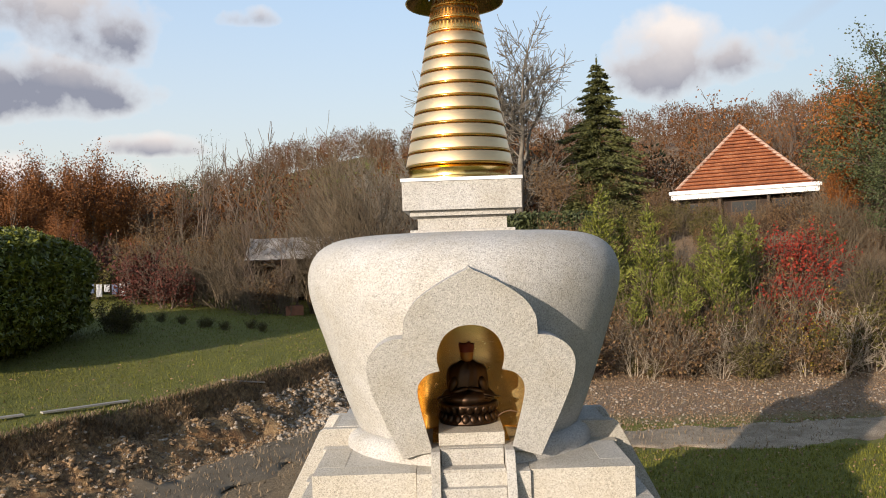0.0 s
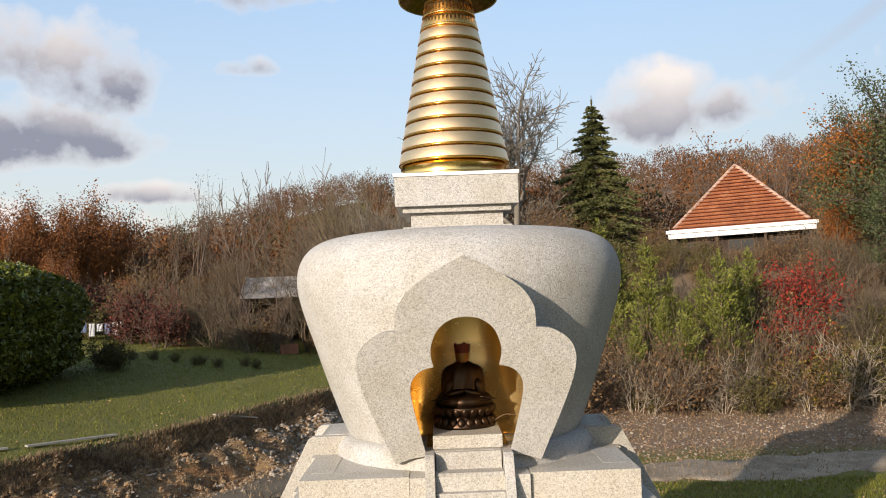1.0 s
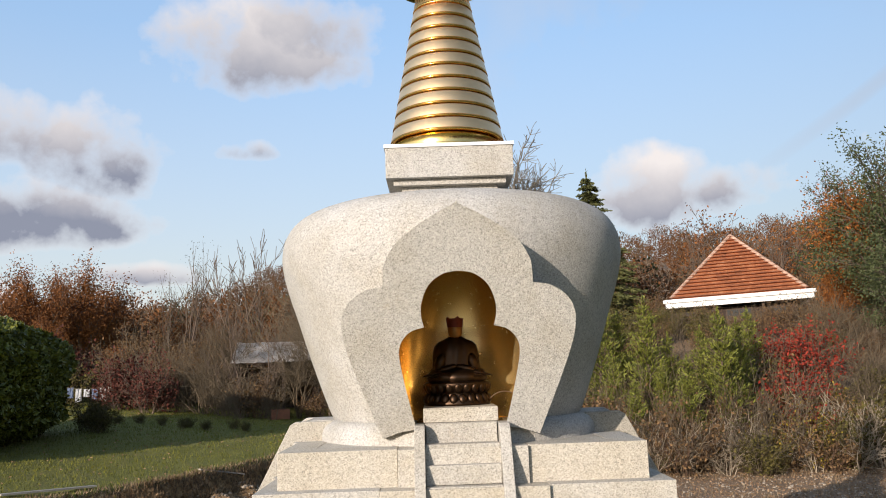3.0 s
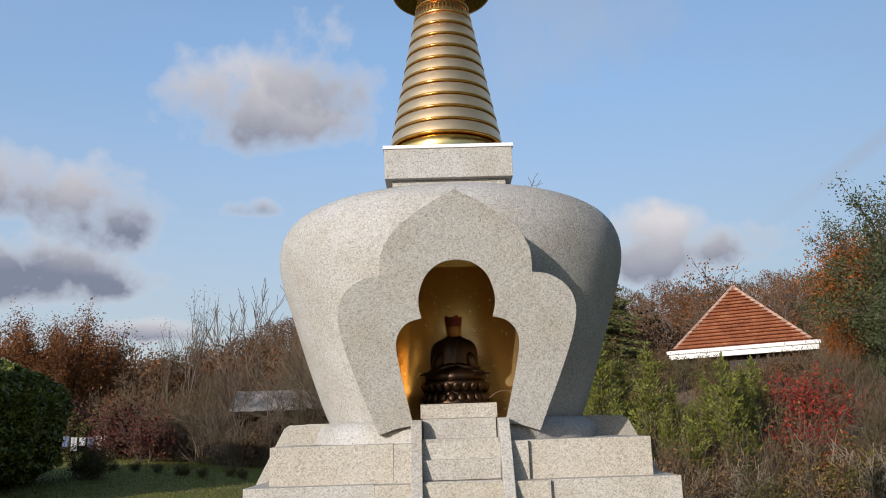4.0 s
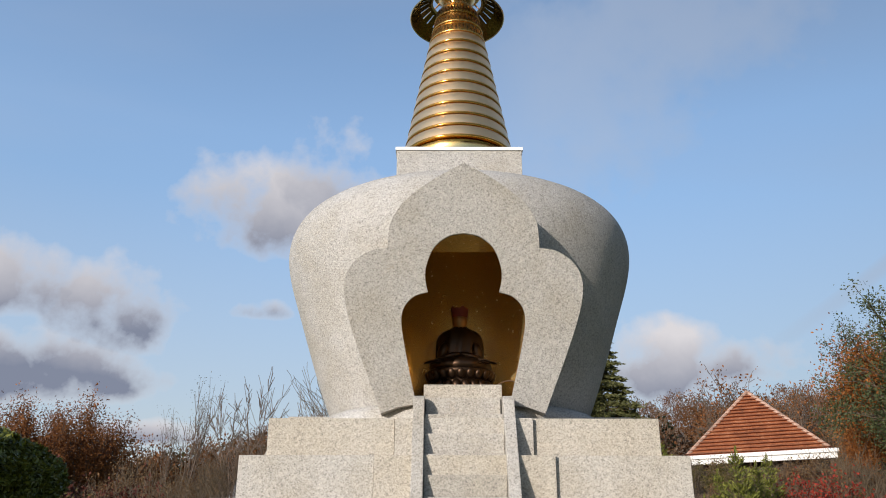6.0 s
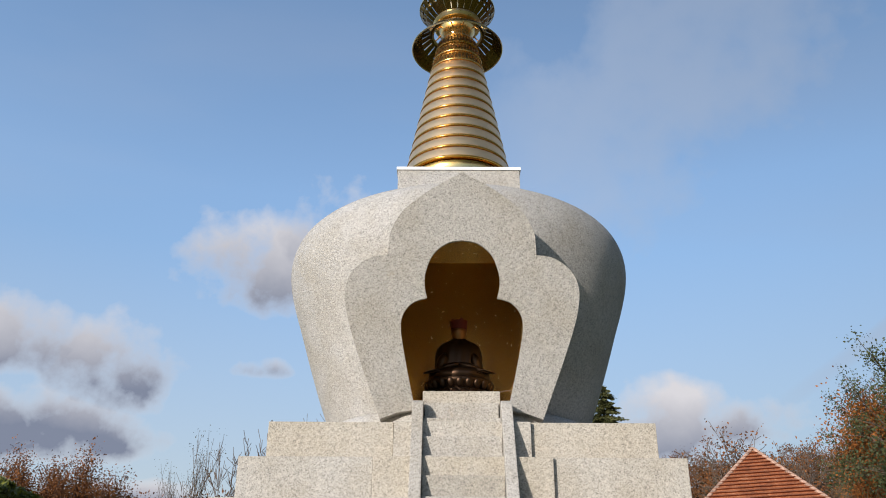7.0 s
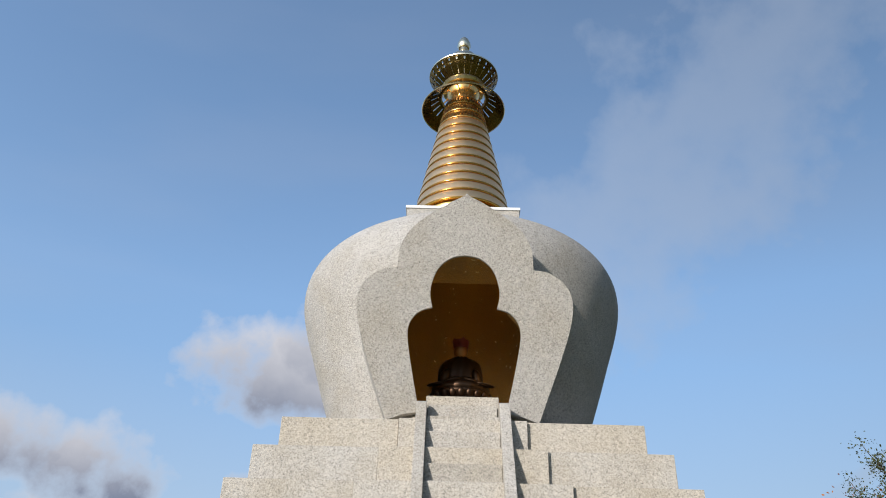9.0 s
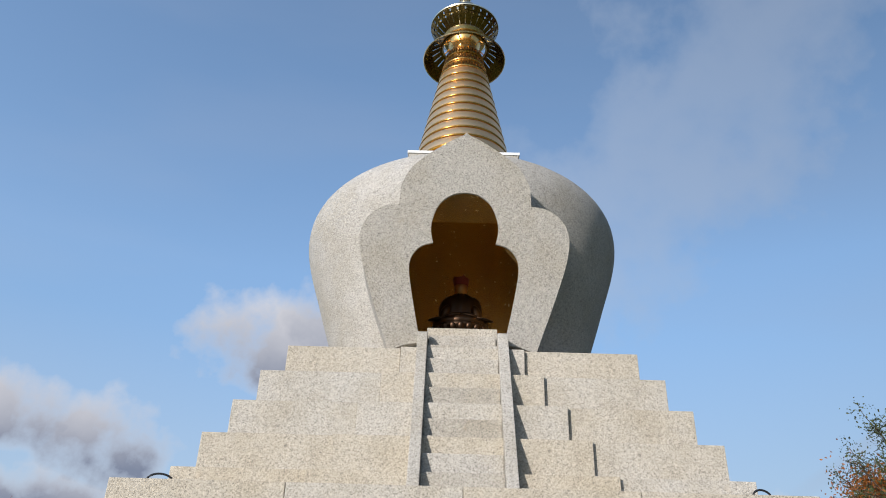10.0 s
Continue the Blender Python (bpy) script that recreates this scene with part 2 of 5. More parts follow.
BANK_A, BANK_B = Vector((-12.2, 11.0)), Vector((-5.3, 24.5))
bank_way = (BANK_B - BANK_A).normalized()
bank_side = Vector((-bank_way.y, bank_way.x))


def height(x, y):
    """Height of the natural ground."""
    d = (Vector((x, y)) - BANK_A).dot(bank_side)
    wob_n = noise.noise((x * 0.35, y * 0.35, 0.0))
    left = smooth01((3.5 - x) / 9.0)
    # cut bank and the lawn above it
    cut = 0.95 * smooth01((d + 2.1 + 0.5 * wob_n) / 2.0) + 0.80 * smooth01((d + 0.25 + 0.45 * wob_n) / 0.75)
    lawn = min(42.0, max(0.0, d - 1.0)) * 0.060
    z = GROUND + left * (cut + lawn)
    on_cut = left * smooth01((d + 2.2) / 0.8) * smooth01((0.5 - d) / 0.8)
    z += on_cut * (0.34 * noise.noise((x * 1.1, y * 1.1, 7.0)) + 0.24 * noise.noise((x * 3.1, y * 3.1, 8.0)))
    # bank behind the track with the house on its terrace
    right = smooth01((x + 2.0) / 10.0)
    rise = smooth01((y - 25.0) / 28.0)
    z += right * 7.2 * rise
    # wooded hill
    far = math.hypot(x, y + 10)
    bearing = math.degrees(math.atan2(x, y + 10))
    crest = 19.0 + 18.0 * smooth01((bearing + 22.0) / 17.0)
    z += max(0.0, crest - 7.0) * smooth01((far - 85.0) / 190.0) - 0.02 * max(0.0, far - 330.0)
    z += (0.10 + 0.004 * far) * noise.noise((x * 0.08, y * 0.08, 3.0)) * smooth01(far / 25.0)
    z += 0.05 * noise.noise((x * 0.9, y * 0.9, 5.0))
    return z


def axis_steps(lo, hi, fine_lo, fine_hi, step, growth):
    out_s = list(np.arange(fine_lo, fine_hi + 1e-6, step))
    s, v = step, fine_hi
    while v < hi:
        s *= growth
        v += s
        out_s.append(v)
    s, v = step, fine_lo
    while v > lo:
        s *= growth
        v -= s
        out_s.insert(0, v)
    return out_s


gx = axis_steps(-2600, 2600, -26, 26, 0.26, 1.08)
gy = axis_steps(-2600, 2600, 2, 40, 0.26, 1.08)
verts = [(x, y, height(x, y)) for y in gy for x in gx]
nx = len(gx)
faces = [(j * nx + i, j * nx + i + 1, (j + 1) * nx + i + 1, (j + 1) * nx + i) for j in range(len(gy) - 1) for i in range(nx - 1)]
ground_me = bpy.data.meshes.new("ground")
ground_me.from_pydata(verts, [], faces)
ground_me.shade_smooth()
ground = tagged(new("ground", ground_me), "grassy ground with leaf litter and a dry earth bank", "ground", kind="structure")

m, t, b = material("ground_soil", 0.95)
p = place(t)
sepn = t.nodes.new("ShaderNodeSeparateXYZ")
wire(t, (p, sepn.inputs[0]))
geo = t.nodes.new("ShaderNodeNewGeometry")
sepg = t.nodes.new("ShaderNodeSeparateXYZ")
wire(t, (geo.outputs["Normal"], sepg.inputs[0]))
n_big, n_mid, n_fine = noise_node(t, 0.22, 5, 0.6, p), noise_node(t, 1.7, 6, 0.65, p), noise_node(t, 16, 5, 0.7, p)
grass = ramp(t, n_fine, [(0.25, (0.050, 0.056, 0.006)), (0.5, (0.132, 0.132, 0.013)), (0.75, (0.25, 0.205, 0.036))])
litter = ramp(t, n_fine, [(0.25, (0.06, 0.038, 0.022)), (0.5, (0.22, 0.14, 0.080)), (0.75, (0.40, 0.29, 0.19))])
crumb = math_node(t, "ADD", math_node(t, "MULTIPLY", n_mid, 0.45), math_node(t, "MULTIPLY", noise_node(t, 6.5, 6, 0.75, p), 0.55))
earth = ramp(t, crumb, [(0.36, (0.035, 0.020, 0.011)), (0.46, (0.15, 0.088, 0.044)), (0.52, (0.29, 0.17, 0.075)), (0.60, (0.40, 0.26, 0.125)), (0.70, (0.55, 0.46, 0.34))])
rusty = math_node(t, "MULTIPLY", math_node(t, "SUBTRACT", n_big, 0.56), 9.0, clamp=True)
earth = mix_color(t, math_node(t, "MULTIPLY", rusty, 0.7), earth, (0.42, 0.155, 0.035))
patch = math_node(t, "ADD", math_node(t, "MULTIPLY", math_node(t, "SUBTRACT", n_mid, 0.5), 1.2), math_node(t, "MULTIPLY", math_node(t, "SUBTRACT", n_big, 0.5), 1.0))
# leaf litter takes over beyond the track on the wooded side
wooded = math_node(t, "ADD", math_node(t, "MULTIPLY", math_node(t, "SUBTRACT", sepn.outputs[1], 17.5), 0.5), patch, clamp=True)
side = math_node(t, "ADD", math_node(t, "MULTIPLY", math_node(t, "ADD", sepn.outputs[0], 2.0), 0.4), patch, clamp=True)
mask = math_node(t, "MULTIPLY", wooded, side)
dry = math_node(t, "MULTIPLY", math_node(t, "ADD", patch, -0.05), 1.6, clamp=True)
col = mix_color(t, math_node(t, "MULTIPLY", dry, 0.6), grass, litter)
col = mix_color(t, mask, col, litter)
steep = math_node(t, "MULTIPLY", math_node(t, "SUBTRACT", 0.90, math_node(t, "ADD", sepg.outputs[2], math_node(t, "MULTIPLY", patch, -0.05))), 7.0, clamp=True)
near = math_node(t, "SUBTRACT", 1.0, mask)
# the whole face of the cut bank is bare earth, and dry litter lies along its foot
off_bank = math_node(t, "ADD", math_node(t, "MULTIPLY", math_node(t, "SUBTRACT", sepn.outputs[0], BANK_A.x), bank_side.x), math_node(t, "MULTIPLY", math_node(t, "SUBTRACT", sepn.outputs[1], BANK_A.y), bank_side.y))
off_bank = math_node(t, "ADD", off_bank, math_node(t, "MULTIPLY", patch, 0.9))
face = math_node(t, "MULTIPLY", math_node(t, "MULTIPLY", math_node(t, "ADD", off_bank, 3.0), 1.6, clamp=True), math_node(t, "MULTIPLY", math_node(t, "SUBTRACT", 0.35, off_bank), 2.5, clamp=True))
foot = math_node(t, "MULTIPLY", math_node(t, "ADD", off_bank, 9.0), 0.6, clamp=True)
foot = math_node(t, "MULTIPLY", foot, math_node(t, "MULTIPLY", math_node(t, "SUBTRACT", 0.2, off_bank), 2.5, clamp=True))
west = math_node(t, "MULTIPLY", math_node(t, "SUBTRACT", 2.5, sepn.outputs[0]), 0.5, clamp=True)
col = mix_color(t, math_node(t, "MULTIPLY", math_node(t, "MULTIPLY", foot, west), 0.85), col, litter)
steep = math_node(t, "MAXIMUM", steep, math_node(t, "MULTIPLY", face, west))
col = mix_color(t, math_node(t, "MULTIPLY", steep, near), col, earth)
wire(t, (col, b.inputs["Base Color"]))
relief(t, b, math_node(t, "ADD", n_fine, n_mid), 0.8, 0.10)
GROUND_MAT = m
ground_me.materials.append(GROUND_MAT)

# track of gravel and trodden earth behind the monument
m, t, b = material("gravel_track", 0.95)
p = place(t)
g1, g2 = noise_node(t, 0.9, 5, 0.6, p), noise_node(t, 30, 4, 0.7, p)
stones = ramp(t, g2, [(0.3, (0.13, 0.095, 0.062)), (0.52, (0.33, 0.25, 0.165)), (0.75, (0.60, 0.49, 0.35))])
col = mix_color(t, ramp(t, g1, [(0.4, (0, 0, 0)), (0.65, (0.8, 0.8, 0.8))]), stones, (0.15, 0.105, 0.06))
# darker brown on the side of the bank, broken up by noise
sept = t.nodes.new("ShaderNodeSeparateXYZ")
wire(t, (p, sept.inputs[0]))
bank_dark = math_node(t, "ADD", math_node(t, "MULTIPLY", math_node(t, "SUBTRACT", 2.0, sept.outputs[0]), 0.2), math_node(t, "MULTIPLY", math_node(t, "SUBTRACT", noise_node(t, 2.3, 5, 0.7, p), 0.5), 1.6), clamp=True)
col = mix_color(t, math_node(t, "MULTIPLY", bank_dark, 0.72), col, (0.085, 0.064, 0.036))
wire(t, (col, b.inputs["Base Color"]))
relief(t, b, g2, 0.6, 0.03)
TRACK_MAT = m
track_line = smooth_curve([(60, 22), (30, 18.5), (15, 16.6), (9, 15.7), (4, 15.8), (0, 17.2), (-3.6, 18.0), (-5.9, 15.6), (-7.6, 12.0), (-9.0, 8.0), (-10.5, 2), (-12, -6), (-14, -20)], 14)
bm = bmesh.new()
rows = []
for i, q in enumerate(track_line):
    way = (track_line[min(i + 1, len(track_line) - 1)] - track_line[max(i - 1, 0)]).normalized()
    nrm = Vector((-way.y, way.x))
    w = 1.45 + 0.45 * noise.noise((q.x * 0.6, q.y * 0.6, 9.0))
    row = []
    for k in range(9):
        s = (k / 4 - 1) * (w + 1.1 * noise.noise((q.x * 1.3, q.y * 1.3, k * 2.0)) * (k in (0, 8)))
        c = q + nrm * s
        edge = abs(k - 4) == 4
        row.append(bm.verts.new((c.x, c.y, height(c.x, c.y) + (-0.03 if edge else 0.05) - 0.02 * (abs(k - 4) == 2))))
    rows.append(row)
for a, c in zip(rows, rows[1:]):
    for k in range(8):
        bm.faces.new((a[k], a[k + 1], c[k + 1], c[k]))
tagged(part("road", bm, TRACK_MAT, smooth=True), "pale gravel track with worn earth patches", "road", kind="structure")

# ---- monument ----
stupa = empty("stupa", "pale speckled granite stupa with gilded ring spire on stepped base", "stupa", at=(0, 0, 0))
TIERS = [(3.600, 1.750, 0.617), (3.256, 1.943, 0.777), (2.893, 2.115, 0.960), (2.528, 2.290, 1.134), (2.178, 2.450, 1.310)]
PLINTH_TOP, PLINTH_HALF = 1.985, 2.800
BAY_PROUD = 0.05


def tier_stones(top, half, bay, bottom, nr):
    """A square course of blocks: four corner blocks of each side and a slightly proud bay in the middle of each side."""
    tier = part("tier", box_bm(-half + 0.30, half - 0.30, -half + 0.30, half - 0.30, bottom - 0.01, top - 0.004), STONE, stupa)
    wide, short = (part("block", box_bm(cut, half - bay - 0.003, 0, 0.32, bottom - 0.006, top, 0.006), STONE, tier) for cut in (0, 0.323))
    mid = part("bay_block", box_bm(-bay + 0.002, bay - 0.002, 0, 0.30 + BAY_PROUD, bottom - 0.006, top - 0.003, 0.006), STONE, tier)
    for q in range(4):
        turn = Matrix.Rotation(q * math.pi / 2, 4, "Z")
        ob = wide if q % 2 == 0 else short
        for s in (1, -1):
            c = ob if (q < 2 and s == 1) else ob.copy()
            if c is not ob:
                scene.collection.objects.link(c)
            # the far end of a side is the same block, turned half round and slid along
            if s == 1:
                c.matrix_basis = turn @ Matrix.Translation((-half, -half, 0.0))
            else:
                c.matrix_basis = turn @ Matrix.Translation((half, -half, 0.0)) @ Matrix.Diagonal((-1, 1, 1, 1))
        c = mid if q == 0 else mid.copy()
        if q:
            scene.collection.objects.link(c)
        c.matrix_basis = turn @ Matrix.Translation((0, -half - BAY_PROUD, 0))


for k, (top, half, bay) in enumerate(TIERS):
    tier_stones(top, half, bay, TIERS[k + 1][0] if k < 4 else PLINTH_TOP, k)

# plinth: one broad course of slabs on a rough base
plinth = part("plinth", box_bm(-PLINTH_HALF + 0.05, PLINTH_HALF - 0.05, -PLINTH_HALF + 0.05, PLINTH_HALF - 0.05, 1.3, PLINTH_TOP - 0.004), STONE, stupa)
slab = part("slab", box_bm(0.002, 1.398, 0, 0.5, 1.45, PLINTH_TOP, 0.008), STONE, plinth)
for q in range(4):
    turn = Matrix.Rotation(q * math.pi / 2, 4, "Z")
    for i in range(4):
        c = slab if q == i == 0 else slab.copy()
        if c is not slab:
            scene.collection.objects.link(c)
        # slabs of two opposite sides run past the corners; the others butt against them
        x = -PLINTH_HALF + 1.4 * i
        squeeze = 1.0 if q % 2 == 0 else (PLINTH_HALF - 0.503) / PLINTH_HALF
        c.matrix_basis = turn @ Matrix.Translation((x * squeeze, -PLINTH_HALF, 0)) @ Matrix.Diagonal((squeeze, 1, 1, 1))
part("base", box_bm(-3.1, 3.1, -3.1, 3.1, GROUND - 0.3, 1.46, 0.02), STONE, stupa)

# stairs on the four sides
STEP_TOPS = [3.815 - 0.1825 * k for k in range(10)]


def stair(q):
    st = part("staircase", box_bm(-0.34, 0.34, -1.62, -1.2, 1.99, STEP_TOPS[0] - 0.006), STONE_STAIR, stupa)
    for k, z in enumerate(STEP_TOPS):
        y = -1.70 - 0.0905 * k if k else -1.565
        part("step", box_bm(-0.352, 0.352, y, -1.25, z - 0.179, z, 0.012), STONE_STAIR, st)
    for s in (-1, 1):
        bm = bmesh.new()
        line = [(-1.30, 3.60), (-1.30, 3.808), (-1.715, 3.808), (-1.772, 3.772), (-2.695, 1.988), (-2.50, 1.988)]
        a = [bm.verts.new((s * 0.354, y, z)) for y, z in line]
        c = [bm.verts.new((s * 0.456, y, z)) for y, z in line]
        bm.faces.new(a)
        bm.faces.new(c[::-1])
        for i in range(len(line)):
            j = (i + 1) % len(line)
            bm.faces.new((a[i], c[i], c[j], a[j]))
        bmesh.ops.recalc_face_normals(bm, faces=bm.faces[:])
        bmesh.ops.bevel(bm, geom=bm.edges[:], offset=0.008, segments=2, profile=0.6, affect="EDGES")
        part("stringer", bm, STONE_STAIR, st)
    st.matrix_basis = Matrix.Rotation(q * math.pi / 2, 4, "Z") @ Matrix.Translation((0, -0.09 if q else 0.0, 0))


for q in range(4):
    stair(q)

# niche outline (half width, height), from the floor to the crown of the arch
NICHE = [(0.445, 3.80), (0.495, 4.02), (0.550, 4.29), (0.575, 4.48), (0.547, 4.60), (0.456, 4.69), (0.330, 4.726)]
NICHE_TOP = [(0.330, 4.726), (0.354, 4.845), (0.340, 4.966), (0.271, 5.11), (0.142, 5.203), (0.0, 5.229)]
half_niche = smooth_curve(NICHE, 5)[:-1] + smooth_curve(NICHE_TOP, 6)
niche_loop = [Vector((x, z)) for x, z in half_niche] + [Vector((-x, z)) for x, z in reversed(half_niche[:-1])]
LOBE = [(0.768, 3.680), (0.865, 3.94), (0.963, 4.20), (1.060, 4.49), (1.103, 4.70), (1.090, 4.855), (1.010, 4.984), (0.858, 5.078), (0.700, 5.102)]
CROWN = [(0.700, 5.102), (0.692, 5.21), (0.669, 5.324), (0.564, 5.481), (0.383, 5.620), (0.178, 5.738), (0.045, 5.800), (0.0, 5.835)]
half_panel = [Vector((0.445, 3.76)), Vector((0.60, 3.735))] + smooth_curve(LOBE, 6)[:-1] + smooth_curve(CROWN, 6)
panel_loop = [Vector((x, z)) for x, z in half_panel] + [Vector((-x, z)) for x, z in reversed(half_panel[:-1])]


def lean(z):
    """Depth of the leaning front of the niche panel at a height."""
    return -1.49 - 0.42 * (z - 3.637)


def prism(loop, y_front, y_back):
    bm = bmesh.new()
    a = [bm.verts.new((x, y_front(z), z)) for x, z in loop]
    c = [bm.verts.new((x, y_back(z), z)) for x, z in loop]
    bm.faces.new(a)
    bm.faces.new(c[::-1])
    for i in range(len(loop)):
        j = (i + 1) % len(loop)
        bm.faces.new((a[i], c[i], c[j], a[j]))
    bmesh.ops.recalc_face_normals(bm, faces=bm.faces[:])
    bmesh.ops.triangulate(bm, faces=[f for f in bm.faces if len(f.verts) > 4])
    return bm


def carve(ob, cutter_bm, op="DIFFERENCE"):
    """Cut a shape out of an object for good."""
    cut = part("cutter", cutter_bm, STONE)
    mod = ob.modifiers.new("cut", "BOOLEAN")
    mod.operation, mod.object, mod.solver = op, cut, "EXACT"
    me = bpy.data.meshes.new_from_object(ob.evaluated_get(bpy.context.evaluated_depsgraph_get()))
    ob.modifiers.clear()
    old, ob.data = ob.data, me
    bpy.data.meshes.remove(old)
    cut_me = cut.data
    bpy.data.objects.remove(cut)
    bpy.data.meshes.remove(cut_me)


def chamber_bm(grow, solid):
    """The apse behind the panel: a flattened upright barrel, its back hollow like a dish, running up inside the body, narrowing to the front over the side lobes."""
    bm = bmesh.new()
    rows = []
    wide = 0.655 + grow
    for z in [3.79 - grow, 4.2, 4.45, 4.6, 4.68, 4.76, 4.84, 4.92, 5.0, 5.08, 5.16, 5.25, 5.30, 5.45, 5.6, 5.75, 5.88, 6.0 + grow]:
        k = smooth01((z - 4.66) / 0.22)
        front = lean(z) + 0.035 - grow
        near = 0.61 + grow - 0.17 * k
        deep = 0.86 + grow - 0.088 * (z - 5.17) ** 2
        if z > 5.28:
            # above the opening the chamber runs on inside the body
            front, near = -1.45 - grow, 0.64 + grow
        turn_y = max(-1.60, front + 0.04)
        row = [(-near, front), (-near - 0.01, turn_y), (-wide, -1.36)]
        row += [(-wide * math.copysign(abs(math.cos(math.pi * i / 28)) ** 0.8, 14 - i), -1.14 + deep * math.sin(math.pi * i / 28) ** 0.5) for i in range(29)]
        row += [(wide, -1.36), (near + 0.01, turn_y), (near, front)]
        rows.append([bm.verts.new((x, y, z)) for x, y in row])
    n = len(rows[0])
    for a, c in zip(rows, rows[1:]):
        for i in range(n if solid or a[0].co.z > 5.2 else n - 1):
            j = (i + 1) % n
            bm.faces.new((a[i], a[j], c[j], c[i]))
    bm.faces.new(rows[-1])
    if solid:
        bm.faces.new(rows[0][::-1])
    bmesh.ops.recalc_face_normals(bm, faces=bm.faces[:])
    return bm


VASE = [(1.34, 3.74), (1.38, 3.76), (1.44, 3.86), (1.53, 4.09), (1.615, 4.33), (1.715, 4.63), (1.81, 4.93), (1.89, 5.17), (1.945, 5.36), (1.978, 5.52), (1.986, 5.66),
        (1.965, 5.80), (1.90, 5.94), (1.79, 6.05), (1.62, 6.13), (1.38, 6.175), (1.05, 6.20), (0.6, 6.21)]
vase_profile = [(0, 3.70), (1.33, 3.70)] + [tuple(v) for v in smooth_curve(VASE, 3)] + [(0, 6.21)]
vase = part("vase", lathe_bm(vase_profile, 160), STONE_VASE, stupa, "flared round granite body", smooth=True)
carve(vase, chamber_bm(0.012, True))
carve(vase, prism(niche_loop, lambda z: -2.8, lambda z: -1.1))
vase.data.shade_smooth()
vase.data.set_sharp_from_angle(angle=radians(40))
ring = [(1.30, 3.56), (1.575, 3.56), (1.575, 3.66), (1.565, 3.71), (1.53, 3.765), (1.47, 3.80), (1.40, 3.815), (1.30, 3.815)]
foot = part("foot_ring", lathe_bm(ring, 128, closed=True), STONE_VASE, stupa, "rounded granite ring at the foot", smooth=True)
foot.data.set_sharp_from_angle(angle=radians(50))
carve(foot, prism([Vector((x * 1.0, z)) for x, z in ((0.445, 3.5), (0.445, 4.2), (-0.445, 4.2), (-0.445, 3.5))], lambda z: -2.8, lambda z: -0.86))
panel = part("niche_panel", prism(panel_loop, lean, lambda z: -1.0), STONE_VASE, stupa, "leaning granite front with lobed ogee outline")
carve(panel, prism(niche_loop[:], lambda z: -3.0, lambda z: -0.5))
carve(panel, chamber_bm(0.012, True))

# gilded chamber behind the panel
lining = part("niche_lining", chamber_bm(0.0, False), GOLD_NICHE, stupa, "curved gold-lined niche chamber", smooth=True)
lining.data.set_sharp_from_angle(angle=radians(50))
part("niche_floor", box_bm(-0.44, 0.44, -1.50, -0.48, 3.70, 3.806), GOLD_NICHE, stupa)

# square block under the spire
harmika = part("harmika", box_bm(-0.722, 0.722, -0.722, 0.722, 6.475, 6.822, 0.006), STONE_VASE, stupa, "square granite block under the spire")
part("flashing", box_bm(-0.738, 0.738, -0.738, 0.738, 6.824, 6.864, 0.004), WHITE_METAL, harmika, "white metal flashing")
part("cornice", box_bm(-0.640, 0.640, -0.640, 0.640, 6.405, 6.473, 0.006), STONE_VASE, harmika)
part("neck", box_bm(-0.548, 0.548, -0.548, 0.548, 6.235, 6.403, 0.006), STONE_VASE, harmika)
part("footing", box_bm(-0.640, 0.640, -0.640, 0.640, 6.190, 6.238, 0.006), STONE_VASE, harmika)

# gilded spire of thirteen rings
spire = empty("spire", "gilded copper spire of thirteen rings with pierced crown", "spire", at=(0, 0, 6.866))


def lathe_part(name, prof, mat, label="", n=96, closed=False):
    ob = part(name, lathe_bm([(r, z - 6.866) for r, z in prof], n, closed), mat, spire, label, smooth=True)
    ob.data.set_sharp_from_angle(angle=radians(35))
    return ob


def cone_r(z):
    return 0.688 - 0.190 * (z - 7.05)


lathe_part("foot_plate", [(0.0, 6.866), (0.70, 6.866), (0.70, 6.885), (0.66, 6.905), (0.655, 6.96), (0.672, 7.0), (0.64, 7.03)], GOLD, "yellow gilded foot plate")
lathe_part("core", [(0.60, 6.99), (cone_r(9.3) - 0.035, 9.30), (0.0, 9.30)], COPPER)
for k in range(13):
    z0, z1 = 7.035 + 0.170 * k, 7.035 + 0.170 * k + 0.160
    zl = z0 + 0.030
    r0, r1 = cone_r(zl) + 0.004, cone_r(z1)
    ring_ob = lathe_part("ring", [(r0 - 0.05, zl), (r0 - 0.002, zl), (r0 + 0.001, zl + 0.004), (r1 + 0.002, z1 - 0.006), (r1 - 0.004, z1), (r1 - 0.05, z1 + 0.001)],
                         GOLD_RING if k < 10 else COPPER)
    # rounded bright lip along the lower edge of each ring
    rl = cone_r(z0) - 0.008
    lip = lathe_part("lip", [(rl - 0.04, z0 + 0.002)] + [(rl + 0.013 * math.cos(a), z0 + 0.016 + 0.013 * math.sin(a)) for a in np.linspace(-1.5, 1.4, 9)] + [(rl - 0.04, zl)],
                     GOLD_LIP if k < 10 else COPPER)
    lip.parent = ring_ob


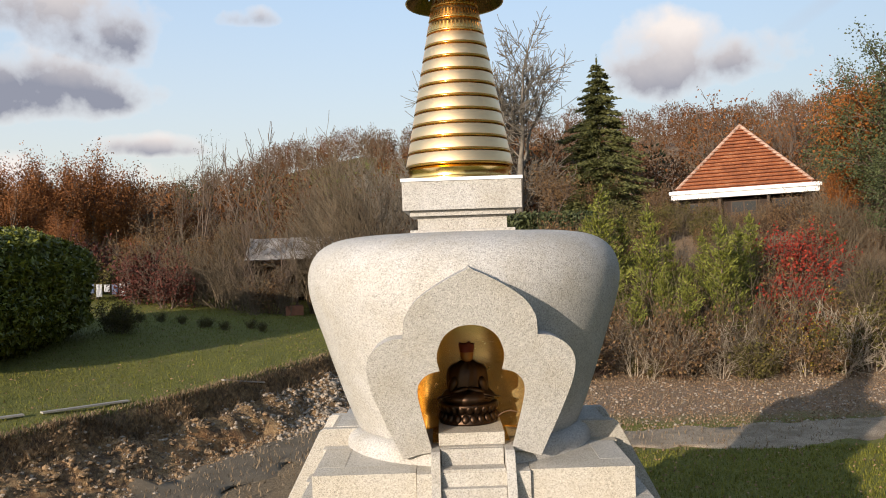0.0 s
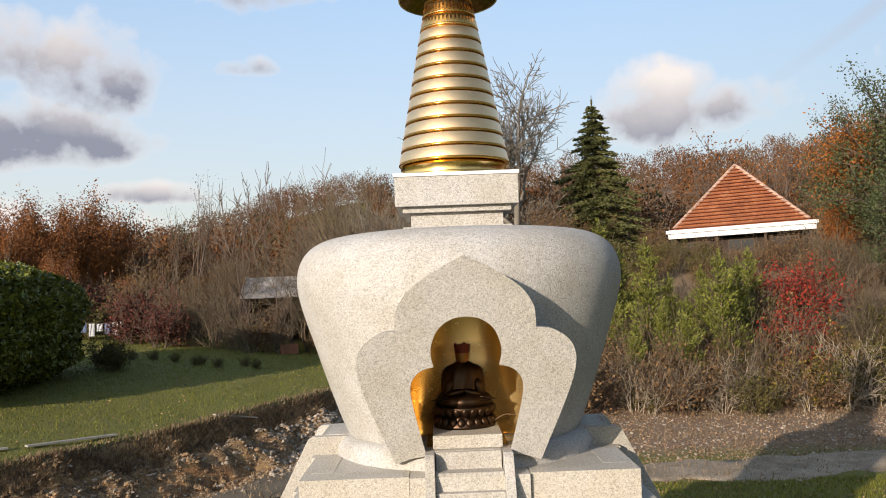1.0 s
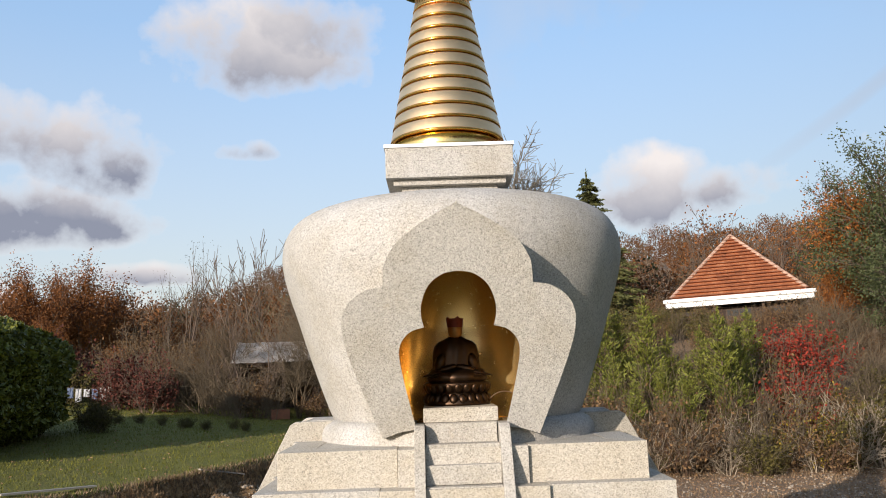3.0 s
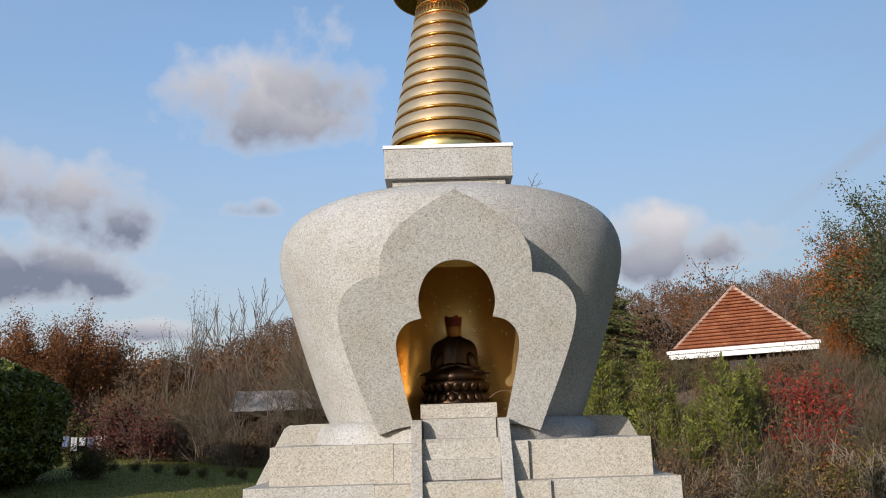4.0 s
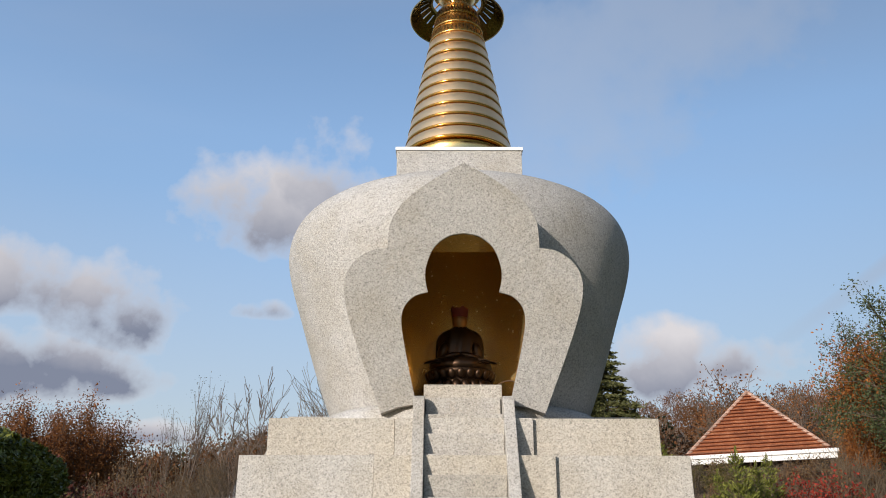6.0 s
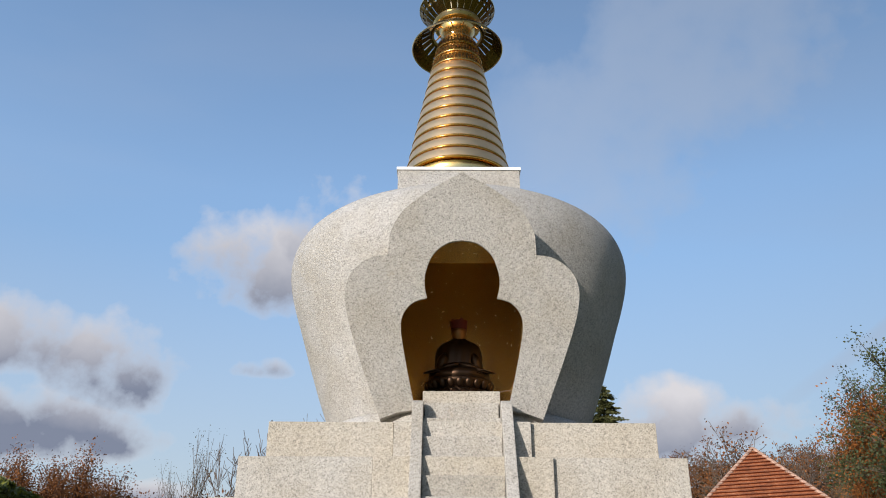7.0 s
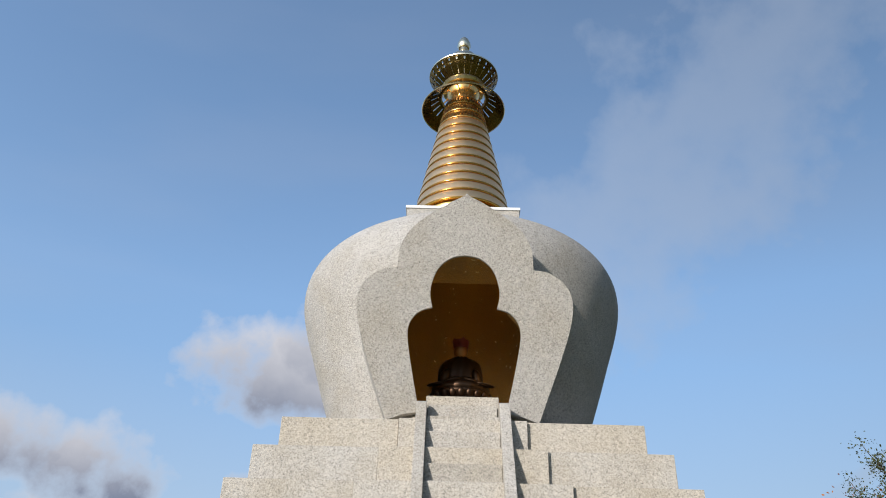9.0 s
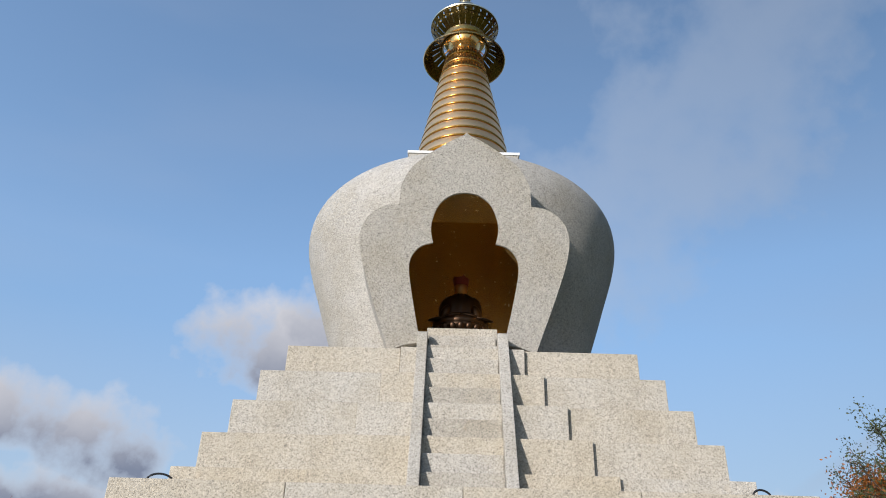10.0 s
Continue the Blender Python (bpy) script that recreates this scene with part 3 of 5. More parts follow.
# darker strips on the top rings paint the shade inside their flutes
for k in (10, 11, 12):
    z0, z1 = 7.035 + 0.170 * k + 0.035, 7.035 + 0.170 * k + 0.125
    bm = bmesh.new()
    for i in range(44):
        a, da = 2 * math.pi * i / 44, 0.028
        r0, r1 = cone_r(z0) + 0.0055, cone_r(z1) + 0.0045
        q = [bm.verts.new((r * math.cos(x), r * math.sin(x), z - 6.866)) for r, x, z in ((r0, a - da, z0), (r0, a + da, z0), (r1, a + da, z1), (r1, a - da, z1))]
        d = [bm.verts.new((r * math.cos(x), r * math.sin(x), z - 6.866)) for r, x, z in ((r0 - 0.012, a - da, z0), (r0 - 0.012, a + da, z0), (r1 - 0.012, a + da, z1), (r1 - 0.012, a - da, z1))]
        bm.faces.new(q)
        for i0 in range(4):
            bm.faces.new((d[i0], d[(i0 + 1) % 4], q[(i0 + 1) % 4], q[i0]))
    part("fluted_band", bm, FLUTE_SHADE, spire)


def pierced(name, r0, z0, r1, z1, count, curve, mat, label):
    """A thin flared shell with slots and diamonds cut through it, from an inner to an outer rim."""
    bm = bmesh.new()

    def at(a, v):
        r = r0 + (r1 - r0) * v
        z = z0 + (z1 - z0) * v + curve * math.sin(math.pi * v)
        return bm.verts.new((r * math.cos(a), r * math.sin(a), z - 6.866))
    da = 2 * math.pi / count
    rows_v = [0.0, 0.14, 0.56, 0.62, 0.74, 0.79, 0.93, 1.0]
    for i in range(count):
        a0 = i * da
        cols = [a0, a0 + 0.36 * da, a0 + 0.64 * da, a0 + da]
        grid = [[at(a, v) for a in cols] for v in rows_v]
        for rr in range(len(rows_v) - 1):
            for cc in range(3):
                q = (grid[rr][cc], grid[rr][cc + 1], grid[rr + 1][cc + 1], grid[rr + 1][cc])
                if cc == 1 and rr == 1:
                    am, w = (cols[1] + cols[2]) / 2, 0.060 * da
                    s = [at(am - w, rows_v[1]), at(am + w, rows_v[1]), at(am + w * 1.3, rows_v[2]), at(am - w * 1.3, rows_v[2])]
                    bm.faces.new((q[0], s[0], s[3], q[3]))
                    bm.faces.new((s[1], q[1], q[2], s[2]))
                    continue
                if cc == 1 and rr in (3, 5):
                    am, vm = (cols[1] + cols[2]) / 2, (rows_v[rr] + rows_v[rr + 1]) / 2
                    w = (0.175 if rr == 5 else 0.145) * da
                    d = [at(am, rows_v[rr] + 0.004), at(am + w, vm), at(am, rows_v[rr + 1] - 0.004), at(am - w, vm)]
                    for f in ((q[0], q[1], d[0]), (q[1], d[1], d[0]), (q[1], q[2], d[1]), (q[2], d[2], d[1]), (q[2], q[3], d[2]), (q[3], d[3], d[2]), (q[3], q[0], d[3]), (q[0], d[0], d[3])):
                        bm.faces.new(f)
                    continue
                bm.faces.new(q)
    bmesh.ops.remove_doubles(bm, verts=bm.verts[:], dist=0.0004)
    bmesh.ops.recalc_face_normals(bm, faces=bm.faces[:])
    bmesh.ops.solidify(bm, geom=bm.faces[:], thickness=0.006)
    return part(name, bm, mat, spire, label)


pierced("parasol", 0.345, 9.430, 0.622, 9.165, 26, 0.035, DARK_GILT, "pierced gilded parasol skirt")
lathe_part("parasol_rim", [(0.614, 9.158), (0.626, 9.150), (0.634, 9.162), (0.624, 9.176)], PALE_GOLD, closed=True)
lathe_part("inner_rim", [(0.326, 9.425), (0.350, 9.412), (0.358, 9.440), (0.336, 9.452)], PALE_GOLD, "bright inner rim", closed=True)
lathe_part("bowl", [(0.19, 9.28), (0.20, 9.38), (0.225, 9.43), (0.256, 9.50), (0.248, 9.56), (0.21, 9.61), (0.18, 9.64)], COPPER, "polished copper bowl")
lathe_part("collar", [(0.225, 9.575), (0.318, 9.552), (0.345, 9.590), (0.330, 9.636), (0.25, 9.646)], PALE_GOLD, "bright gilded collar", closed=True)
pierced("crown", 0.305, 9.615, 0.527, 9.850, 26, -0.022, DARK_GILT, "pierced gilded crown flaring upward")
lathe_part("crown_rim", [(0.520, 9.845), (0.534, 9.841), (0.538, 9.857), (0.524, 9.861)], PALE_GOLD, closed=True)
lathe_part("stem", [(0.17, 9.60), (0.15, 9.75), (0.18, 9.95)], PALE_GOLD)
lathe_part("cap", [(0.15, 9.93), (0.315, 9.94), (0.325, 9.98), (0.30, 10.09), (0.255, 10.19), (0.195, 10.285), (0.13, 10.36), (0.085, 10.41), (0.070, 10.44), (0.070, 10.50), (0.0, 10.50)], PALE_GOLD, "domed gilded cap")
lathe_part("finial", [(0.0, 10.49), (0.085, 10.505), (0.108, 10.55), (0.103, 10.61), (0.075, 10.69), (0.038, 10.745), (0.0, 10.765)], PALE_GOLD, "egg-shaped gilded finial")
for s_k in range(8):
    a = 2 * math.pi * (s_k + 0.5) / 8
    part("bracket", tube_bm([(0.335 * math.cos(a), 0.335 * math.sin(a), 9.43 - 6.866), (0.285 * math.cos(a), 0.285 * math.sin(a), 9.47 - 6.866), (0.245 * math.cos(a), 0.245 * math.sin(a), 9.52 - 6.866)], 0.012), COPPER, spire)

# ---- in the niche ----
pedestal = tagged(part("pedestal", box_bm(-0.368, 0.368, -1.49, -0.72, 3.817, 3.955, 0.008), STONE), "low granite pedestal block in the gilded niche", "pedestal")


def statue():
    """A seated figure on a double lotus base, reduced to plain rounded forms in one mesh."""
    bm = lathe_bm([(0, 0), (0.315, 0), (0.32, 0.025), (0.285, 0.075), (0.262, 0.115), (0.275, 0.15), (0.315, 0.19), (0.325, 0.225), (0.30, 0.245), (0, 0.25)], 72)
    for row, (z, r, flip) in enumerate(((0.075, 0.300, -1), (0.178, 0.300, 1))):
        for i in range(22):
            a = 2 * math.pi * (i + 0.5 * row) / 22
            mt = Matrix.Translation((r * math.cos(a), r * math.sin(a), z)) @ Matrix.Rotation(a, 4, "Z") @ Matrix.Rotation(flip * 0.35, 4, "Y") @ Matrix.Diagonal((0.026, 0.040, 0.056, 1))
            bmesh.ops.create_icosphere(bm, subdivisions=2, radius=1, matrix=mt)

    def blob(x, y, z, a, c, e, rot=0.0):
        bmesh.ops.create_icosphere(bm, subdivisions=3, radius=1, matrix=Matrix.Translation((x, y, z)) @ Matrix.Rotation(rot, 4, "Y") @ Matrix.Diagonal((a, c, e, 1)))

    def loft(rows, folds, index):
        """Stacked ovals (height, half width, half depth, set back), gathered into upright folds."""
        rings = []
        for z, a, c, back in rows:
            rings.append([bm.verts.new(((a + folds * math.sin(11 * q + 9 * z)) * math.cos(q), back + (c + folds * math.sin(13 * q - 7 * z)) * math.sin(q), z)) for q in np.linspace(0, 2 * math.pi, 49)[:-1]])
        for r0, r1 in zip(rings, rings[1:]):
            for k in range(48):
                bm.faces.new((r0[k], r0[(k + 1) % 48], r1[(k + 1) % 48], r1[k])).material_index = index
        bm.faces.new(rings[-1]).material_index = index
    # crossed legs under the robe, then the body and sleeves narrowing to the shoulders
    loft([(0.235, 0.26, 0.24, -0.02), (0.27, 0.288, 0.265, -0.02), (0.32, 0.285, 0.255, -0.02), (0.36, 0.255, 0.22, 0.0), (0.395, 0.21, 0.16, 0.01)], 0.005, 0)
    loft([(0.34, 0.215, 0.155, 0.02), (0.42, 0.226, 0.155, 0.02), (0.50, 0.224, 0.15, 0.02), (0.57, 0.218, 0.14, 0.02), (0.63, 0.203, 0.12, 0.02), (0.672, 0.165, 0.10, 0.02), (0.70, 0.10, 0.075, 0.015), (0.735, 0.05, 0.05, 0.01)], 0.006, 0)
    for s in (-1, 1):
        blob(s * 0.155, -0.06, 0.44, 0.058, 0.085, 0.115, s * -0.25)
        blob(s * 0.085, -0.13, 0.385, 0.10, 0.05, 0.038, s * 0.3)
        for k in range(4):
            blob(s * (0.05 + 0.06 * k), -0.215 + 0.022 * k, 0.30 + 0.010 * k, 0.11, 0.05, 0.014, s * 0.22)
    loft([(0.70, 0.046, 0.046, 0.005), (0.72, 0.054, 0.060, 0.0), (0.75, 0.068, 0.072, 0.0), (0.79, 0.074, 0.076, 0.0), (0.83, 0.070, 0.072, 0.0), (0.86, 0.05, 0.055, 0.0)], 0.0, 1)
    crown_rows = []
    for z, r in ((0.825, 0.076), (0.87, 0.080), (0.92, 0.088)):
        crown_rows.append([bm.verts.new((r * math.cos(2 * math.pi * k / 20), r * math.sin(2 * math.pi * k / 20), z + (0.024 if (k % 4 == 0 and z > 0.9) else 0))) for k in range(20)])
    for a, c in zip(crown_rows, crown_rows[1:]):
        for k in range(20):
            bm.faces.new((a[k], a[(k + 1) % 20], c[(k + 1) % 20], c[k])).material_index = 2
    bm.faces.new(crown_rows[1]).material_index = 2
    ob = part("statue", bm, [BRONZE, FACE_GOLD, RED_PAINT], None, smooth=True)
    ob.data.transform(Matrix.Diagonal((1.10, 1.03, 0.99, 1)))
    ob.location = (-0.01, -0.87, 3.955)
    return tagged(ob, "dark bronze seated statue with red crown on lotus base", "statue")


statue()
cable = tube_bm([tuple((0.30 + 0.27 * u, -0.98 - 0.05 * u, 3.99 + 0.14 * math.sin(1.9 * u) * (1 - 0.45 * u))) for u in np.linspace(0, 1, 14)], 0.006, 6)
tagged(part("cable", cable, CABLE_BROWN, smooth=True), "thin brown cable curling beside the statue", "cable")

# spotlight cables lying on the plinth
for x, y in ((-2.45, -2.62), (2.42, -2.62)):
    bm = tube_bm([(x + 0.10 * math.cos(a), y + 0.05 * math.cos(a), PLINTH_TOP + 0.006 + 0.075 * math.sin(a)) for a in np.linspace(0, math.pi, 14)], 0.009, 8)
    tagged(part("cable_loop", bm, BLACK_RUBBER, smooth=True), "black rubber cable loop on the granite plinth", "cable", group="cable loops on the plinth")

# ---- house on the bank ----
m, t, b = material("roof_tile", 0.85)
info = t.nodes.new("ShaderNodeObjectInfo")
p = place(t)
col = ramp(t, math_node(t, "MULTIPLY", math_node(t, "ADD", noise_node(t, 0.9, 5, 0.7, p), noise_node(t, 5.5, 3, 0.7, p)), 0.5), [(0.34, (0.12, 0.045, 0.024)), (0.46, (0.27, 0.088, 0.036)), (0.56, (0.36, 0.125, 0.05)), (0.68, (0.46, 0.27, 0.16))])
wire(t, (col, b.inputs["Base Color"]))
relief(t, b, noise_node(t, 14, 4, 0.6, p), 0.3, 0.03)
TILE = m
WHITE_PAINT = plain("white_paint", (0.80, 0.79, 0.76), 0.6, 0.05, 3)
DARK_WOOD = plain("dark_wood", (0.07, 0.045, 0.03), 0.8, 0.25, 6)
# near-black brown puts the gloom under the eaves into the wall colour
WALL_EAVE_SHADE = plain("shaded_brown_wall", (0.040, 0.026, 0.019), 0.9, 0.2, 2)
GLASS_DARK = plain("dark_pane", (0.02, 0.025, 0.03), 0.12, 0.05, 2)

house = empty("house", "pavilion with steep red tiled pyramid roof and white fascia", "house", at=(28.5, 65.0, 0))
house.rotation_euler = (0, radians(-1.3), radians(-20.5))
HALF, EAVE, APEX = 5.80, 9.50, 16.0
floor_z = 6.6
part("wall", box_bm(-4.8, 4.8, -4.8, 4.8, 5.0, 9.0, 0.02), WALL_EAVE_SHADE, house, "brown boarded wall darkened for the shade under the eaves")
for sx in (-1, 1):
    for x in (-5.6, -2.0, 2.0, 5.6):
        part("post", box_bm(x - 0.1, x + 0.1, sx * 5.6 - 0.1, sx * 5.6 + 0.1, 5.2, 9.2, 0.01), DARK_WOOD, house)
for x in (-3.6, 0.0, 3.6):
    w = part("window", box_bm(x - 1.1, x + 1.1, -4.86, -4.79, 7.2, 8.8, 0.01), DARK_WOOD, house)
    for d in (-0.52, 0.52):
        part("pane", box_bm(x + d - 0.46, x + d + 0.46, -4.88, -4.855, 7.3, 8.7), GLASS_DARK, w)
RIDGE = plain("mortared_ridge_tile", (0.52, 0.33, 0.24), 0.85, 0.4, 1.6, 0.3)
roof = part("roof", bmesh.new(), TILE, house)
bm = bmesh.new()
low4 = [bm.verts.new((sx * HALF, sy * HALF, EAVE + 0.30)) for sx, sy in ((-1, -1), (1, -1), (1, 1), (-1, 1))]
top_v = bm.verts.new((0, 0, APEX - 0.10))
for k in range(4):
    bm.faces.new((low4[k], low4[(k + 1) % 4], top_v))
bm.faces.new(low4[::-1])
bm.to_mesh(roof.data)
bm.free()
for k in range(4):
    turn = Matrix.Rotation(k * math.pi / 2, 4, "Z")
    bm = box_bm(-HALF - 0.25, HALF + 0.25, -HALF - 0.28, -HALF + 0.02, EAVE - 0.36, EAVE + 0.44, 0.06)
    bmesh.ops.transform(bm, matrix=turn, verts=bm.verts[:])
    part("fascia", bm, WHITE_PAINT, house, "white painted fascia")
    bm = box_bm(-HALF - 0.42, HALF + 0.42, -HALF - 0.46, -HALF - 0.285, EAVE + 0.10, EAVE + 0.40, 0.05)
    bmesh.ops.transform(bm, matrix=turn, verts=bm.verts[:])
    part("gutter", bm, WHITE_PAINT, house, "white painted gutter board")
    bm = box_bm(-HALF, HALF, -HALF, -4.8, EAVE - 0.14, EAVE - 0.02)
    bmesh.ops.transform(bm, matrix=turn, verts=bm.verts[:])
    part("soffit", bm, DARK_WOOD, house)
    # hip ridge
    a, c = Vector((-HALF, -HALF, EAVE + 0.36)), Vector((0, 0, APEX))
    part("ridge", tube_bm([turn @ a.lerp(c, u) for u in np.linspace(0.03, 1, 9)], 0.17, 8), RIDGE, roof)
    # courses of tiles on each slope
    rows_n = 18
    for r in range(rows_n):
        u0, u1 = r / rows_n, (r + 1.12) / rows_n
        bm = bmesh.new()
        w0, w1 = HALF * (1 - u0), HALF * max(0.0, 1 - u1)
        z0, z1 = EAVE + 0.38 + (APEX - EAVE - 0.4) * u0, EAVE + 0.34 + (APEX - EAVE - 0.4) * u1
        n_t = max(3, int(w0 * 4))
        bot, up = [], []
        for i in range(n_t + 1):
            s = -1 + 2 * i / n_t
            dz = 0.03 * random.random()
            bot.append(bm.verts.new((s * w0, -w0 - 0.06, z0 + 0.20 + dz)))
            up.append(bm.verts.new((s * w1, -w1, z1 + 0.02)))
        under = [bm.verts.new((v.co.x, v.co.y + 0.34, v.co.z - 0.10)) for v in bot]
        for i in range(n_t):
            bm.faces.new((bot[i], bot[i + 1], up[i + 1], up[i]))
            bm.faces.new((under[i], under[i + 1], bot[i + 1], bot[i]))
        bmesh.ops.transform(bm, matrix=turn, verts=bm.verts[:])
        part("tile_course", bm, TILE, roof)

# ---- plants ----


def leaf_material(name, dark, light, rough=0.75, scale=0.5, sheen=0.25):
    m, t, b = material(name, rough)
    geo_n = t.nodes.new("ShaderNodeNewGeometry")
    n = noise_node(t, scale, 3, 0.6, place(t))
    f = math_node(t, "ADD", math_node(t, "MULTIPLY", geo_n.outputs["Random Per Island"], 0.65), math_node(t, "MULTIPLY", math_node(t, "SUBTRACT", n, 0.2), 0.6), clamp=True)
    wire(t, (mix_color(t, f, dark, light), b.inputs["Base Color"]))
    b.inputs["Specular IOR Level"].default_value = sheen
    return m


BARK_GREY = plain("grey_bark", (0.20, 0.172, 0.135), 0.9, 0.3, 4, 0.4)
BARK_BROWN = plain("brown_bark", (0.15, 0.105, 0.075), 0.9, 0.3, 4, 0.4)
TWIG_RED = plain("reddish_twigs", (0.125, 0.070, 0.042), 0.9, 0.3, 2, 0.2)
TWIG_TAN = plain("tan_twigs", (0.150, 0.110, 0.067), 0.9, 0.3, 2, 0.2)
LEAF_LAUREL = leaf_material("laurel_leaves", (0.018, 0.032, 0.005), (0.22, 0.225, 0.026), 0.45, 1.4, 0.4)
LEAF_PINE = leaf_material("pine_needles", (0.040, 0.052, 0.008), (0.22, 0.225, 0.040), 0.6)
LEAF_SPRUCE = leaf_material("spruce_needles", (0.030, 0.038, 0.012), (0.135, 0.135, 0.045), 0.6)
LEAF_DARKPINE = leaf_material("dark_pine_needles", (0.024, 0.034, 0.014), (0.088, 0.100, 0.036), 0.6)
LEAF_RUST = leaf_material("rust_oak_leaves", (0.085, 0.030, 0.010), (0.29, 0.108, 0.030))
LEAF_ORANGE = leaf_material("orange_leaves", (0.14, 0.042, 0.010), (0.36, 0.13, 0.028))
LEAF_BROWN = leaf_material("brown_leaves", (0.062, 0.036, 0.016), (0.21, 0.120, 0.052))
LEAF_RED = leaf_material("scarlet_leaves", (0.10, 0.012, 0.008), (0.34, 0.040, 0.020))
LEAF_OLIVE = leaf_material("olive_leaves", (0.030, 0.028, 0.008), (0.130, 0.105, 0.026))

LEAF_YELLOW = leaf_material("yellow_leaves", (0.12, 0.085, 0.012), (0.36, 0.26, 0.035))
LEAF_MAROON = leaf_material("maroon_leaves", (0.045, 0.014, 0.010), (0.135, 0.036, 0.022))


def spot(side, ahead):
    """A place on the plan: so far ahead of the viewpoint in front of the monument, and to the side in proportion."""
    return (-0.25 + side * ahead, ahead - 10.4)


class Limbs:
    """Grows tapered limbs and gathers them, and the leaves on them, as arrays."""

    def __init__(self, seed):
        self.rng = random.Random(seed)
        self.seg, self.tips = [], []

    def grow(self, p, d, length, r, depth, spread, kids, up=0.15, bend=0.18, taper=0.62, steps=4):
        rng = self.rng
        d = d.normalized()
        pts = [(p.copy(), r)]
        for s in range(steps):
            d = (d + Vector((rng.uniform(-1, 1), rng.uniform(-1, 1), rng.uniform(-1, 1))) * bend + Vector((0, 0, up * 0.25))).normalized()
            p = p + d * (length / steps)
            pts.append((p.copy(), r * (1 - (1 - taper) * (s + 1) / steps)))
        self.seg.append((pts, depth))
        if depth == 0:
            self.tips.append((p.copy(), d.copy()))
            return
        for k in range(kids):
            u = 1.0 if k == 0 else rng.uniform(0.3, 1.0)
            i = min(len(pts) - 1, int(u * steps))
            q, rq = pts[i]
            side = d.orthogonal().normalized()
            side.rotate(Matrix.Rotation(rng.uniform(0, 2 * math.pi), 3, d))
            ang = rng.uniform(0.5, 1.1) * spread * (0.35 if k == 0 else 1)
            nd = d * math.cos(ang) + side * math.sin(ang) + Vector((0, 0, up * 0.5))
            self.grow(q, nd, length * rng.uniform(0.58, 0.85), rq * (0.80 if k == 0 else rng.uniform(0.45, 0.65)), depth - 1, spread, kids, up, bend * 1.1, taper, max(2, steps - 1))

    def mesh(self, name, mat, thin=0.008, least=-1, most=99):
        vs, fs = [], []
        for pts, depth in self.seg:
            if not least <= depth <= most:
                continue
            n = 6 if depth >= 3 else (4 if depth == 2 else 3)
            prev = None
            for i, (p, r) in enumerate(pts):
                d = (pts[min(i + 1, len(pts) - 1)][0] - pts[max(i - 1, 0)][0]).normalized()
                u = d.orthogonal().normalized()
                w = d.cross(u)
                base = len(vs)
                r = max(r, thin)
                for k in range(n):
                    a = 2 * math.pi * k / n
                    vs.append(p + u * (r * math.cos(a)) + w * (r * math.sin(a)))
                if prev is not None:
                    for k in range(n):
                        fs.append((prev + k, prev + (k + 1) % n, base + (k + 1) % n, base + k))
                prev = base
        me = bpy.data.meshes.new(name)
        me.from_pydata([tuple(v) for v in vs], [], fs)
        me.materials.append(mat)
        me.shade_smooth()
        return me


def cards(name, centres, size, mat, rng, stretch=1.6, up=0.0, way=None):
    """Small four-cornered leaves at given places, each turned its own way."""
    c = np.array(centres, float).reshape(-1, 3)
    n = len(c)
    a = rng.normal(size=(n, 3)) if way is None else np.array(way, float) + rng.normal(size=(n, 3)) * 0.35
    a[:, 2] += up
    a /= np.linalg.norm(a, axis=1)[:, None] + 1e-9
    b2 = np.cross(a, rng.normal(size=(n, 3)))
    b2 /= np.linalg.norm(b2, axis=1)[:, None] + 1e-9
    s = size * rng.uniform(0.6, 1.3, (n, 1))
    a, b2 = a * s * stretch / 2, b2 * s / 2
    bend = np.cross(a, b2)
    bend /= np.linalg.norm(bend, axis=1)[:, None] + 1e-9
    v = np.stack([c - a, c + b2 * 0.9 + bend * s * 0.12, c + a, c - b2 * 0.9 + bend * s * 0.12], 1).reshape(-1, 3)
    me = bpy.data.meshes.new(name)
    me.from_pydata(v.tolist(), [], [(4 * i, 4 * i + 1, 4 * i + 2, 4 * i + 3) for i in range(n)])
    me.materials.append(mat)
    return me


def child(name, me, parent, label=""):
    ob = new(name, me)
    ob.parent = parent
    if label:
        tagged(ob, label)
    return ob


def round_tips(tips, per, spread, rng):
    t0 = np.array([tuple(p) for p, d in tips])
    return np.repeat(t0, per, 0) + rng.normal(size=(len(t0) * per, 3)) * spread


def make_tree(name, seed, tall, radius, depth, spread, kids, bark, leaf=None, per=6, size=0.2, loose=0.35, lean_to=(0, 0), label="", fork=0.32, up=0.2, trunks=1, category="tree", thin=0.012):
    lb = Limbs(seed)
    root = new(name)
    tagged(root, label, category)
    for k in range(trunks):
        a = 2.4 * k + seed
        d = Vector((lean_to[0] + (0.28 * math.cos(a) if trunks > 1 else 0), lean_to[1] + (0.28 * math.sin(a) if trunks > 1 else 0), 1))
        lb.grow(Vector((0.15 * math.cos(a) * (trunks > 1), 0.15 * math.sin(a) * (trunks > 1), -0.25)), d, tall * fork, radius, depth, spread, kids, up, 0.13, 0.7, 5)
    child("trunk", lb.mesh(name + "_trunk", bark, thin, least=depth), root)
    child("limb_crown", lb.mesh(name + "_limbs", bark, thin, most=depth - 1), root)
    if leaf is not None:
        rng = np.random.default_rng(seed)
        child("crown", cards(name + "_leaves", round_tips(lb.tips, per, loose, rng), size, leaf, rng), root)
    return root


